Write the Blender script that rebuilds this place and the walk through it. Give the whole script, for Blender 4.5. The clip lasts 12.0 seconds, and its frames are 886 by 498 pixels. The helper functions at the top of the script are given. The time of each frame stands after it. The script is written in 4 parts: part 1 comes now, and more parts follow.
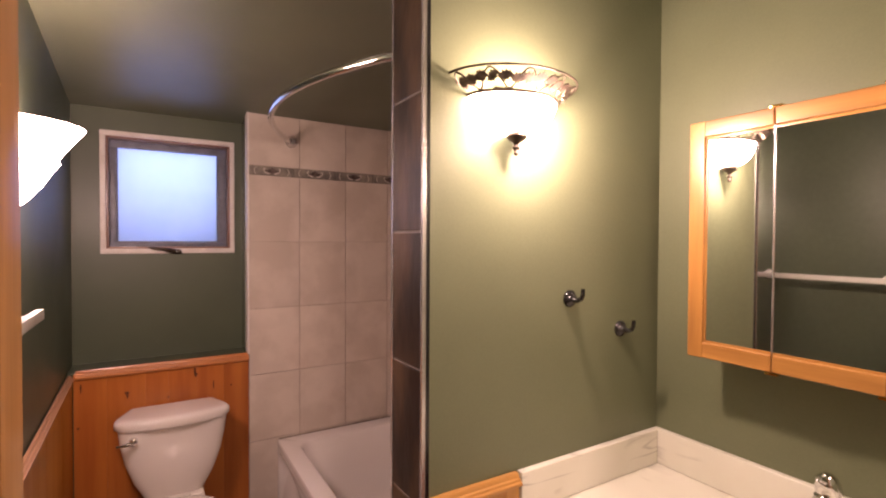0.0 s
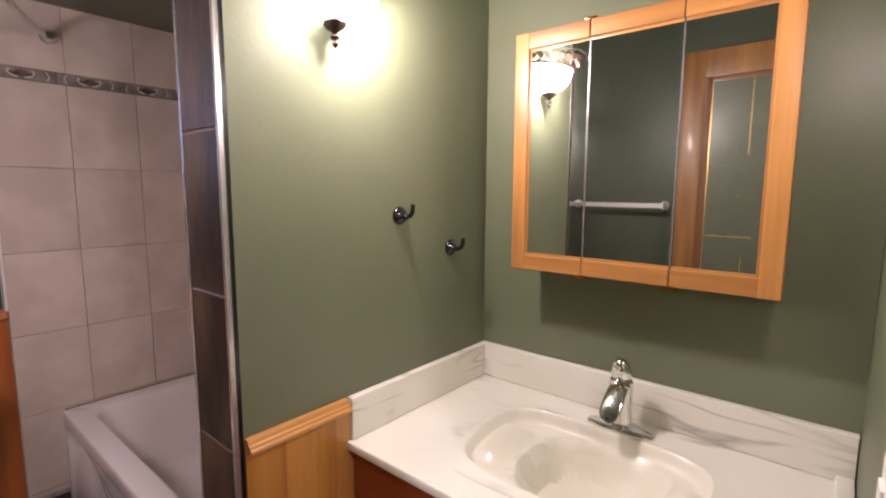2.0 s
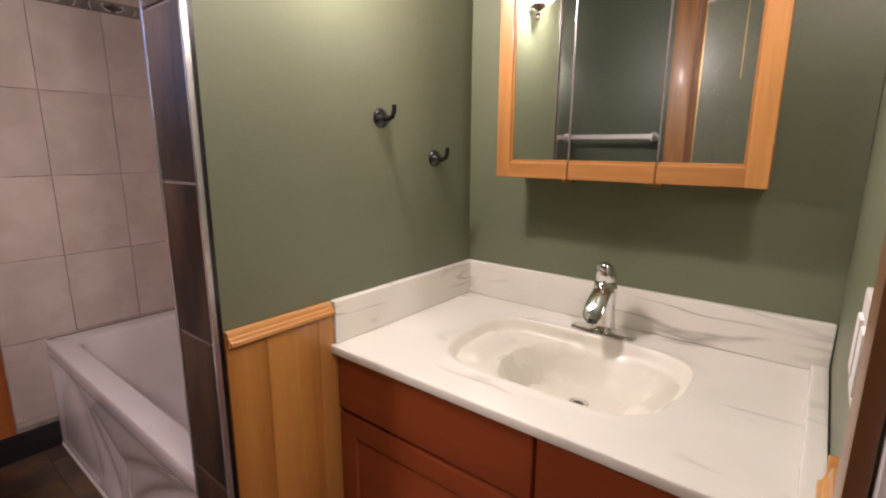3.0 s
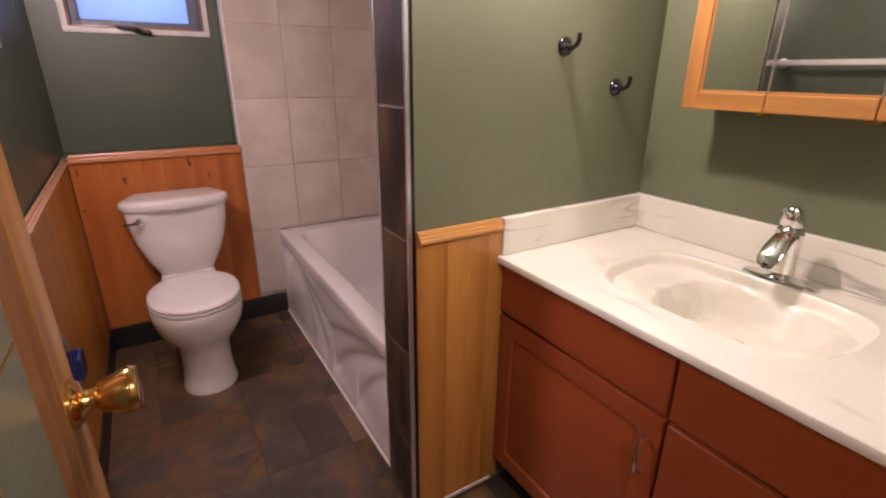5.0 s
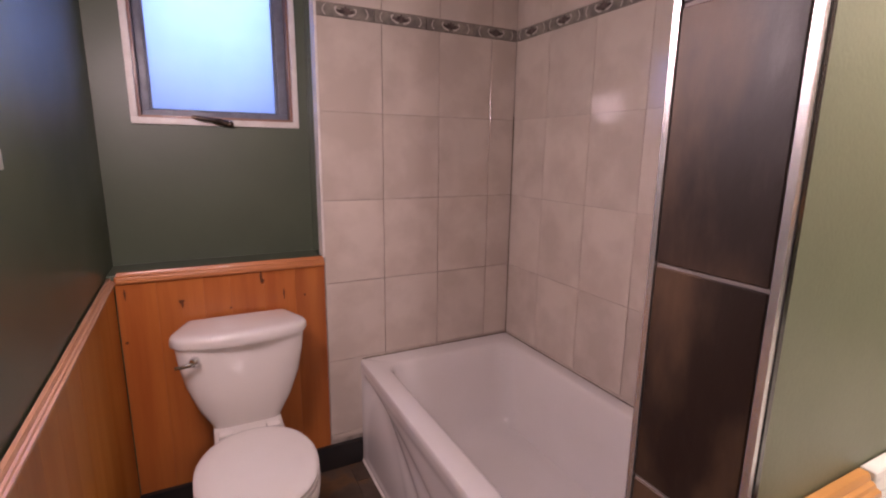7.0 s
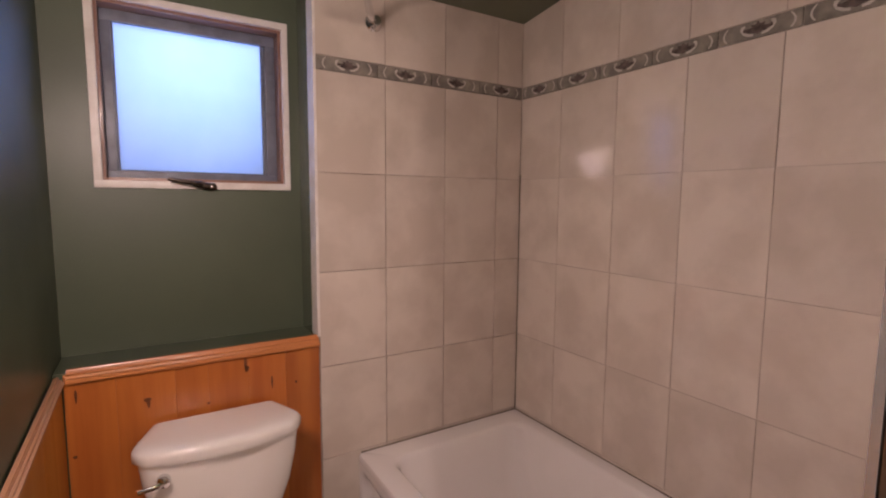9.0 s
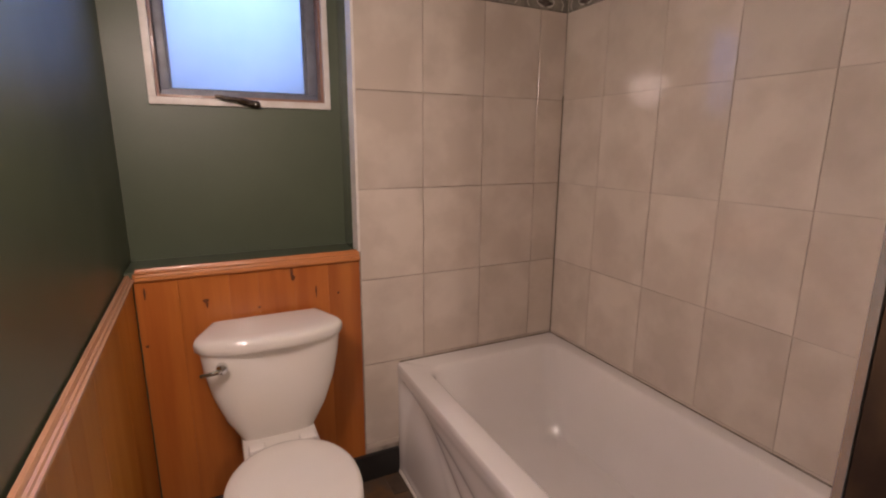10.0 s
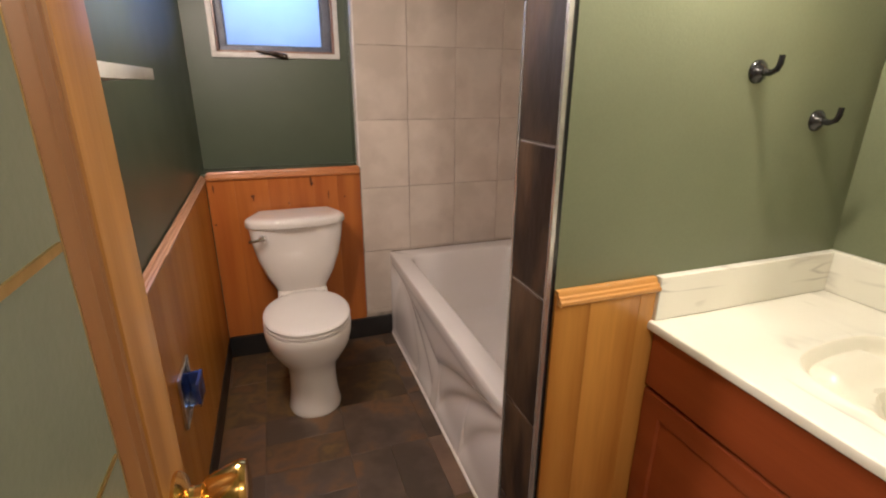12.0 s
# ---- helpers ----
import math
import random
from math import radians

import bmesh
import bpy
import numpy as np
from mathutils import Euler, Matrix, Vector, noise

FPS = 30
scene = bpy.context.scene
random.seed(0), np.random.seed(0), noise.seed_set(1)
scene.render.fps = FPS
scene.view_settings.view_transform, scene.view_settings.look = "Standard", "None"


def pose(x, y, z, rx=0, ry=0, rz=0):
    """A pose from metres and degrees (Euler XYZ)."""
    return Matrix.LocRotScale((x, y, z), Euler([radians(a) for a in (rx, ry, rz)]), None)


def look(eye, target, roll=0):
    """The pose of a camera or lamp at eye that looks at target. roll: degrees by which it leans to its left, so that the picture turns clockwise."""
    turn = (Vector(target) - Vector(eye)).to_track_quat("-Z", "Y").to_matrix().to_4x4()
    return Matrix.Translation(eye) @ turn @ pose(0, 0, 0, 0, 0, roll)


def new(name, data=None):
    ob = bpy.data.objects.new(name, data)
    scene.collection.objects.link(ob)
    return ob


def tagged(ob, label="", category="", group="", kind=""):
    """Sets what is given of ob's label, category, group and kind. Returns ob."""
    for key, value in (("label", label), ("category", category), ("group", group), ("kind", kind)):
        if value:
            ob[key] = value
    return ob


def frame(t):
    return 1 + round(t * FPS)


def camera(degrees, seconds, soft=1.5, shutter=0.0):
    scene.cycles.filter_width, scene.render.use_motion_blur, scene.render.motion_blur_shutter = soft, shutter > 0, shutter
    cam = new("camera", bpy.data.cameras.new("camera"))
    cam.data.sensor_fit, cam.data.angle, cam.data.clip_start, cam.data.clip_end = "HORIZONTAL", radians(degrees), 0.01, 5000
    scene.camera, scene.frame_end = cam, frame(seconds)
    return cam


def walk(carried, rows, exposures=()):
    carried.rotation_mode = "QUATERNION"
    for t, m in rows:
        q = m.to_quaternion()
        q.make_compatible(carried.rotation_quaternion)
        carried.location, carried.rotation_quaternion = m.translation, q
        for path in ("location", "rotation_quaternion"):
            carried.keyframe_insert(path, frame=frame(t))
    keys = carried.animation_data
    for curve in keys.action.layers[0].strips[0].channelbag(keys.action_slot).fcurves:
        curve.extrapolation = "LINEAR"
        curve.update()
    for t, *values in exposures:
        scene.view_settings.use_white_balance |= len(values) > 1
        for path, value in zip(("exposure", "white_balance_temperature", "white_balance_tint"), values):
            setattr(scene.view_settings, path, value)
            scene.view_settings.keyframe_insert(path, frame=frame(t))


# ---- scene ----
cam = camera(85.6, 12.0, soft=2.1)
PATH = [
    (0, (0.012, -0.026, 1.495), (1.049, 1.684, 1.457), 0.3),
    (0.5, (0.016, -0.004, 1.515), (1.211, 1.599, 1.531), 0.2),
    (1, (0.026, 0.007, 1.5), (1.328, 1.525, 1.498), 0.1),
    (1.5, (0.071, 0.018, 1.451), (1.495, 1.419, 1.359), 0.1),
    (2, (0.109, 0.03, 1.405), (1.631, 1.303, 1.157), 0.3),
    (2.5, (0.113, 0.035, 1.352), (1.663, 1.247, 0.995), 0.4),
    (2.7, (0.118, 0.031, 1.317), (1.664, 1.24, 0.932), 0.2),
    (4.3, (0.126, -0.04, 1.149), (1.477, 1.295, 0.521), 0.9),
    (4.5, (0.073, -0.051, 1.207), (1.358, 1.319, 0.521), 0.4),
    (4.6, (0.054, -0.041, 1.218), (1.314, 1.35, 0.529), 0.9),
    (5, (0.03, -0.064, 1.273), (1.007, 1.538, 0.58), 0.4),
    (5.5, (0.03, 0.078, 1.306), (0.781, 1.824, 0.682), 0.4),
    (6, (0.016, 0.268, 1.302), (0.796, 2.028, 0.761), 0.6),
    (6.5, (0.02, 0.473, 1.303), (0.862, 2.223, 0.826), 0.5),
    (7, (-0.005, 0.638, 1.341), (0.887, 2.383, 0.941), 0.7),
    (7.5, (-0.022, 0.768, 1.392), (1.016, 2.452, 1.1), 0.8),
    (7.7, (-0.037, 0.81, 1.419), (1.081, 2.45, 1.173), 0.7),
    (9.3, (-0.064, 0.908, 1.384), (0.927, 2.633, 1.184), 0.3),
    (9.5, (-0.054, 0.898, 1.377), (0.883, 2.644, 1.101), 0.5),
    (10, (-0.041, 0.85, 1.304), (0.808, 2.61, 0.876), 0.3),
    (10.5, (-0.021, 0.785, 1.223), (0.762, 2.534, 0.651), 0.3),
    (11, (0.015, 0.649, 1.2), (0.707, 2.402, 0.531), 0.3),
    (11.5, (0.029, 0.423, 1.242), (0.661, 2.188, 0.545), 0.2),
    (12, (0.029, 0.129, 1.307), (0.652, 1.916, 0.66), 0.3),
]
EXPOSURES = [(0.0, 0.0, 7500, 26), (0.5, -0.02, 6450, 22), (1.0, -0.10, 5950, 20), (2.5, -0.12, 5850, 12), (4.5, 0.10, 6050, 15), (5.0, 0.12, 6150, 18), (5.5, 0.13, 6120, 20), (6.5, 0.12, 6050, 20), (7.5, 0.14, 6150, 25), (9.5, 0.04, 6700, 9), (10.5, 0.08, 6650, 5), (11.5, 0.40, 6450, -2), (12.0, 0.30, 6400, -3)]
walk(cam, [(t, look(eye, target, roll)) for t, eye, target, roll in PATH], EXPOSURES)

# ---- light ----
WARM = (1.0, 0.80, 0.72)
world = bpy.data.worlds.new("sky")
scene.world = world
world.use_nodes = True
wn = world.node_tree.nodes
sky = wn.new("ShaderNodeTexSky")
sky.sky_type, sky.sun_disc, sky.sun_elevation, sky.sun_rotation = "NISHITA", False, radians(12), radians(200)
world.node_tree.links.new(sky.outputs["Color"], wn["Background"].inputs["Color"])
wn["Background"].inputs["Strength"].default_value = 0.1


def lamp(name, kind, energy, colour, m, size=0.05, size_y=None):
    data = bpy.data.lights.new(name, kind)
    data.energy, data.color = energy, colour
    if kind == "AREA":
        data.shape, data.size, data.size_y = "RECTANGLE", size, size_y or size
    else:
        data.shadow_soft_size = size
    ob = new(name, data)
    ob.matrix_world = m
    return ob


BULB = 35.0
lamp("vanity_bulb", "POINT", BULB, WARM, pose(0.806, 0.823, 1.800), 0.028)
lamp("entry_bulb", "POINT", 10.0, WARM, pose(0.845, 0.020, 1.728), 0.028)
lamp("toilet_bulb", "POINT", 4.8, (1.0, 0.76, 0.72), pose(-0.215, 1.50, 1.725), 0.03)
lamp("hall_lamp", "POINT", 44.0, WARM, pose(0.15, -0.75, 1.96), 0.05)
lamp("window_sky", "AREA", 4.6, (0.29, 0.45, 1.0), look((0.085, 2.95, 1.86), (0.085, 2.5, 1.68)), 0.55, 0.55)


# ---- materials ----
def material(name, base, rough=0.5, metal=0.0, second=None, scale=6.0, stretch=(1, 1, 1), fine=90.0, bump=0.1, vary=0.0, detail=5.0,
             spread=(0.35, 0.65), coat=0.0, rough_vary=0.08, emission=0.0, hue=None, speck=0.16):
    """A surface with variation at two scales, grain relief and, for pieces, a shade of their own."""
    m = bpy.data.materials.new(name)
    m.use_nodes = True
    nt = m.node_tree
    n, link = nt.nodes, nt.links.new
    bsdf = n["Principled BSDF"]
    bsdf.inputs["Metallic"].default_value = metal
    bsdf.inputs["Coat Weight"].default_value = coat
    bsdf.inputs["Coat Roughness"].default_value = 0.12
    co, mp, info = n.new("ShaderNodeTexCoord"), n.new("ShaderNodeMapping"), n.new("ShaderNodeObjectInfo")
    mp.inputs["Scale"].default_value = stretch
    shift = n.new("ShaderNodeVectorMath")
    shift.operation = "MULTIPLY_ADD"
    comb = n.new("ShaderNodeCombineXYZ")
    for k in range(3):
        link(info.outputs["Random"], comb.inputs[k])
    link(comb.outputs[0], shift.inputs[0])
    shift.inputs[1].default_value = (17.0, 9.0, 13.0) if vary else (0, 0, 0)
    link(co.outputs["Object"], shift.inputs[2])
    link(shift.outputs[0], mp.inputs["Vector"])
    big, small = n.new("ShaderNodeTexNoise"), n.new("ShaderNodeTexNoise")
    big.inputs["Scale"].default_value, big.inputs["Detail"].default_value = scale, detail
    small.inputs["Scale"].default_value, small.inputs["Detail"].default_value = fine, 4.0
    link(mp.outputs[0], big.inputs["Vector"])
    link(mp.outputs[0], small.inputs["Vector"])
    ramp = n.new("ShaderNodeMapRange")
    ramp.inputs["From Min"].default_value, ramp.inputs["From Max"].default_value = spread
    link(big.outputs["Fac"], ramp.inputs["Value"])
    mix = n.new("ShaderNodeMix")
    mix.data_type = "RGBA"
    mix.inputs["A"].default_value = (*base, 1)
    mix.inputs["B"].default_value = (*(second or [c * 0.85 for c in base]), 1)
    link(ramp.outputs[0], mix.inputs["Factor"])
    hsv = n.new("ShaderNodeHueSaturation")
    link(mix.outputs["Result"], hsv.inputs["Color"])
    val = n.new("ShaderNodeMath")
    val.operation = "MULTIPLY_ADD"
    link(small.outputs["Fac"], val.inputs[0])
    val.inputs[1].default_value, val.inputs[2].default_value = speck, 1.0 - speck / 2
    pv = n.new("ShaderNodeMath")
    pv.operation = "MULTIPLY_ADD"
    link(info.outputs["Random"], pv.inputs[0])
    pv.inputs[1].default_value = vary
    sub = n.new("ShaderNodeMath")
    sub.operation = "SUBTRACT"
    link(val.outputs[0], sub.inputs[0])
    sub.inputs[1].default_value = vary / 2
    link(sub.outputs[0], pv.inputs[2])
    link(pv.outputs[0], hsv.inputs["Value"])
    link(hsv.outputs["Color"], bsdf.inputs["Base Color"])
    rr = n.new("ShaderNodeMapRange")
    rr.inputs["To Min"].default_value, rr.inputs["To Max"].default_value = max(rough - rough_vary, 0.02), rough + rough_vary
    link(big.outputs["Fac"], rr.inputs["Value"])
    link(rr.outputs[0], bsdf.inputs["Roughness"])
    if bump:
        b = n.new("ShaderNodeBump")
        b.inputs["Strength"].default_value, b.inputs["Distance"].default_value = bump, 0.002
        link(small.outputs["Fac"], b.inputs["Height"])
        link(b.outputs[0], bsdf.inputs["Normal"])
    if emission:
        bsdf.inputs["Emission Color"].default_value = (*(hue or base), 1)
        bsdf.inputs["Emission Strength"].default_value = emission
    return m


def wood(name, base, dark, rough=0.38, axis=2, vary=0.25, rings=9.0, coat=0.25):
    """Boards with long grain along one axis, streaks and pores."""
    stretch = [1.0, 1.0, 1.0]
    stretch[axis] = 0.07
    m = material(name, base, rough, second=dark, scale=rings, stretch=stretch, fine=140.0, bump=0.12, vary=vary, detail=6.0,
                 spread=(0.36, 0.68), coat=coat)
    return m


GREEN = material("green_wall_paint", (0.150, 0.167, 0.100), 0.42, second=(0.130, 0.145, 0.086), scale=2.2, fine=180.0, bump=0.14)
# Same green toned down: shade on these walls is put into the colour.
SHADEDGREEN = material("shaded_green_wall_paint", (0.075, 0.094, 0.058), 0.42, second=(0.066, 0.083, 0.051), scale=3.0, fine=260.0, bump=0.10)
RETURNGREEN = material("glossy_green_return_paint", (0.10, 0.12, 0.08), 0.20, second=(0.085, 0.10, 0.068), scale=4.0, fine=120.0, bump=0.06, coat=0.8)
CEIL = material("green_ceiling_paint", (0.125, 0.135, 0.085), 0.37, second=(0.11, 0.12, 0.078), scale=3.0, fine=200.0, bump=0.12)
PINE = wood("amber_pine", (0.49, 0.162, 0.033), (0.34, 0.090, 0.016), 0.36, 2, 0.16, 11.0)
GOLDPINE = wood("golden_pine", (0.60, 0.290, 0.070), (0.31, 0.108, 0.018), 0.34, 2, 0.14, 10.0)
LEFTPINE = wood("honey_pine", (0.51, 0.215, 0.030), (0.40, 0.150, 0.018), 0.38, 2, 0.06, 9.0, 0.10)
PINE_LINE = wood("rosy_pine_moulding", (0.44, 0.245, 0.145), (0.36, 0.180, 0.100), 0.30, 1, 0.1)
PINE_RED = wood("reddish_pine_cap", (0.50, 0.185, 0.055), (0.38, 0.115, 0.030), 0.34, 0, 0.1, 14.0)
PINE_CROSS = wood("amber_pine_cap", (0.52, 0.27, 0.080), (0.40, 0.18, 0.045), 0.34, 0, 0.1)
OAK_V = wood("honey_oak_upright", (0.455, 0.215, 0.058), (0.24, 0.098, 0.024), 0.36, 2, 0.12, 22.0)
OAK_H = wood("honey_oak_rail", (0.455, 0.215, 0.058), (0.24, 0.098, 0.024), 0.36, 1, 0.12, 22.0)
DOORWOOD = wood("door_pine", (0.295, 0.138, 0.034), (0.155, 0.062, 0.013), 0.42, 2, 0.1, 15.0, 0.08)
CHERRY = wood("cherry_cabinet", (0.345, 0.080, 0.024), (0.265, 0.055, 0.016), 0.42, 1, 0.05, 7.0, 0.10)
CAULK = material("dark_caulk", (0.11, 0.085, 0.065), 0.6, second=(0.22, 0.185, 0.15), scale=14.0)
KNOT = material("pine_knot", (0.15, 0.042, 0.012), 0.5, second=(0.08, 0.022, 0.008), scale=60.0)
BROWNTRIM = wood("brown_door_casing", (0.20, 0.092, 0.034), (0.14, 0.058, 0.02), 0.4, 2, 0.05)
TILE = material("beige_wall_tile", (0.60, 0.525, 0.455), 0.11, rough_vary=0.05, second=(0.515, 0.442, 0.376), scale=6.0, fine=9.0, bump=0.05, vary=0.10, spread=(0.40, 0.60), coat=0.35, speck=0.08)
GROUT = material("grey_grout", (0.43, 0.37, 0.315), 0.85, second=(0.23, 0.20, 0.175), scale=20.0)
SIDEGROUT = material("beige_grout", (0.50, 0.43, 0.365), 0.8, second=(0.40, 0.345, 0.29), scale=9.0)
PALEGROUT = material("pale_grout", (0.22, 0.195, 0.18), 0.8, scale=20.0)
BORDER = material("grey_border_tile", (0.27, 0.245, 0.205), 0.2, rough_vary=0.04, second=(0.155, 0.14, 0.125), scale=22.0, bump=0.05, vary=0.1)
BORDERLIGHT = material("border_scroll_glaze", (0.50, 0.455, 0.40), 0.2, rough_vary=0.04, scale=30.0)
BORDERDARK = material("border_leaf_glaze", (0.055, 0.042, 0.038), 0.2, rough_vary=0.04, second=(0.13, 0.10, 0.09), scale=50.0)
DARKTILE = material("dark_brown_tile", (0.022, 0.014, 0.011), 0.46, rough_vary=0.14, second=(0.098, 0.058, 0.034), scale=10.0, stretch=(1, 1, 0.4), fine=30.0, bump=0.45, vary=0.22, detail=6.0, spread=(0.40, 0.64), speck=0.3)
PEWTER = material("satin_metal_trim", (0.66, 0.63, 0.62), 0.26, 0.8, scale=30.0, bump=0.0, rough_vary=0.02)
CHROME = material("chrome", (0.78, 0.78, 0.78), 0.08, 1.0, second=(0.70, 0.70, 0.71), scale=12.0, bump=0.0, rough_vary=0.03)
BRASS = material("polished_brass", (0.80, 0.50, 0.17), 0.14, 1.0, second=(0.66, 0.38, 0.11), scale=25.0, bump=0.02, rough_vary=0.05)
GOLDLINE = material("brass_came", (0.62, 0.43, 0.16), 0.38, 1.0, scale=60.0, bump=0.05)
BRONZE = material("aged_bronze", (0.050, 0.036, 0.028), 0.45, 0.8, second=(0.12, 0.086, 0.064), scale=45.0, fine=120.0, bump=0.3)
BLACK = material("black_metal", (0.012, 0.012, 0.014), 0.22, 0.4, second=(0.02, 0.019, 0.019), scale=30.0, bump=0.02, coat=0.4)
DARKBASE = material("black_base_tile", (0.013, 0.012, 0.012), 0.42, second=(0.020, 0.018, 0.017), scale=8.0, vary=0.2)
CERAMIC = material("white_vitreous_china", (0.74, 0.70, 0.655), 0.065, second=(0.71, 0.67, 0.625), scale=2.5, bump=0.0, coat=0.5, rough_vary=0.03, speck=0.02)
SEATPLASTIC = material("white_seat_plastic", (0.74, 0.70, 0.66), 0.13, second=(0.71, 0.67, 0.63), scale=4.0, bump=0.0, rough_vary=0.04, speck=0.02)
TUBWHITE = material("white_tub_enamel", (0.74, 0.70, 0.68), 0.09, second=(0.70, 0.66, 0.635), scale=2.2, bump=0.0, coat=0.4, rough_vary=0.04, speck=0.02)
# Cream a step darker than the slab; the basin's shade is in it.
BASIN = material("cream_sink_gelcoat_shaded", (0.70, 0.675, 0.575), 0.28, second=(0.675, 0.65, 0.55), scale=4.0, bump=0.0, coat=0.04, rough_vary=0.04, speck=0.02)
WHITETRIM = material("white_window_paint", (0.72, 0.68, 0.64), 0.4, second=(0.62, 0.57, 0.52), scale=18.0, bump=0.1)
WHITEPLASTIC = material("white_plastic", (0.72, 0.70, 0.66), 0.35, second=(0.68, 0.66, 0.62), scale=15.0, bump=0.02)
SASHWOOD = wood("window_sash_wood", (0.27, 0.145, 0.10), (0.19, 0.095, 0.065), 0.45, 0, 0.1)
# Skylight blue is put into the colour of gasket and sash.
GASKET = material("window_gasket", (0.16, 0.18, 0.23), 0.5, second=(0.11, 0.125, 0.16), scale=30.0)
SASHSKYLIT = material("sash_in_skylight_blue", (0.15, 0.165, 0.215), 0.4, second=(0.11, 0.12, 0.16), scale=25.0)
JAMBPAINT = material("greyed_white_jamb_paint", (0.60, 0.55, 0.53), 0.5, second=(0.52, 0.475, 0.455), scale=9.0, bump=0.1)
HALLPAINT = material("hall_wall_paint", (0.40, 0.37, 0.31), 0.6, scale=4.0)
PANELGREEN = material("door_panel_green", (0.115, 0.125, 0.085), 0.34, second=(0.10, 0.108, 0.074), scale=5.0, fine=120.0, bump=0.15)
# Glossy blue for the paper holder's front and cheek.
BLUEGLOSS = material("glossy_blue", (0.02, 0.05, 0.22), 0.2, second=(0.02, 0.03, 0.12), scale=40.0, coat=0.5)
SUBFLOOR = material("floor_joint", (0.070, 0.050, 0.034), 0.6, scale=12.0)
SHADE = material("frosted_lamp_glass", (0.9, 0.86, 0.78), 0.4, scale=6.0, bump=0.0, emission=86.0, hue=(1.0, 0.84, 0.76))
DIMSHADE = material("dim_frosted_lamp_glass", (0.9, 0.86, 0.78), 0.4, scale=6.0, bump=0.0, emission=50.0, hue=(1.0, 0.84, 0.76))
VASE = material("white_lamp_glass", (0.9, 0.86, 0.78), 0.4, scale=6.0, bump=0.0, emission=70.0, hue=(1.0, 0.76, 0.72))


def let_through(m, share):
    """Thin frosted glass: part of the bulb's light goes straight through."""
    n, link = m.node_tree.nodes, m.node_tree.links.new
    clear, mix = n.new("ShaderNodeBsdfTransparent"), n.new("ShaderNodeMixShader")
    clear.inputs["Color"].default_value = (1.0, 0.95, 0.9, 1)
    mix.inputs[0].default_value = share
    link(n["Principled BSDF"].outputs[0], mix.inputs[1])
    link(clear.outputs[0], mix.inputs[2])
    link(mix.outputs[0], n["Material Output"].inputs["Surface"])


let_through(SHADE, 0.5)
let_through(DIMSHADE, 0.5)
GREEN.node_tree.nodes["Principled BSDF"].inputs["Specular IOR Level"].default_value = 0.38
for glazed in (CERAMIC, TUBWHITE):
    glazed.node_tree.nodes["Principled BSDF"].inputs["Coat Roughness"].default_value = 0.03
DARKTILE.node_tree.nodes["Principled BSDF"].inputs["Specular IOR Level"].default_value = 0.3
TILE.node_tree.nodes["Principled BSDF"].inputs["Coat Roughness"].default_value = 0.05
next(x for x in DARKTILE.node_tree.nodes if x.type == "BUMP").inputs["Distance"].default_value = 0.004
MIRROR = material("mirror_glass", (0.80, 0.82, 0.80), 0.015, 1.0, second=(0.79, 0.81, 0.79), scale=3.0, bump=0.0, rough_vary=0.005)


def slate_material():
    m = material("slate_floor_tile", (0.070, 0.047, 0.032), 0.40, second=(0.040, 0.032, 0.028), scale=6.0, fine=45.0, bump=0.25, vary=0.35, spread=(0.4, 0.62), detail=3.0)
    nt = m.node_tree
    hsv = next(x for x in nt.nodes if x.type == "HUE_SAT")
    info = next(x for x in nt.nodes if x.type == "OBJECT_INFO")
    ramp = nt.nodes.new("ShaderNodeValToRGB")
    cols = [(0.0, (0.062, 0.040, 0.022)), (0.22, (0.140, 0.082, 0.030)), (0.40, (0.074, 0.048, 0.028)), (0.56, (0.128, 0.066, 0.030)), (0.74, (0.080, 0.055, 0.040)), (1.0, (0.052, 0.036, 0.025))]
    while len(ramp.color_ramp.elements) < len(cols):
        ramp.color_ramp.elements.new(0.5)
    for e, (p, c) in zip(ramp.color_ramp.elements, cols):
        e.position, e.color = p, (*c, 1)
    add = nt.nodes.new("ShaderNodeMath")
    add.operation = "MULTIPLY_ADD"
    big = next(x for x in nt.nodes if x.type == "TEX_NOISE")
    nt.links.new(big.outputs["Fac"], add.inputs[0])
    add.inputs[1].default_value = 2.0
    add2 = nt.nodes.new("ShaderNodeMath")
    add2.operation = "MULTIPLY_ADD"
    nt.links.new(info.outputs["Random"], add2.inputs[0])
    add2.inputs[1].default_value, add2.inputs[2].default_value = 0.9, -0.95
    nt.links.new(add2.outputs[0], add.inputs[2])
    nt.links.new(add.outputs[0], ramp.inputs["Fac"])
    nt.links.new(ramp.outputs["Color"], hsv.inputs["Color"])
    return m


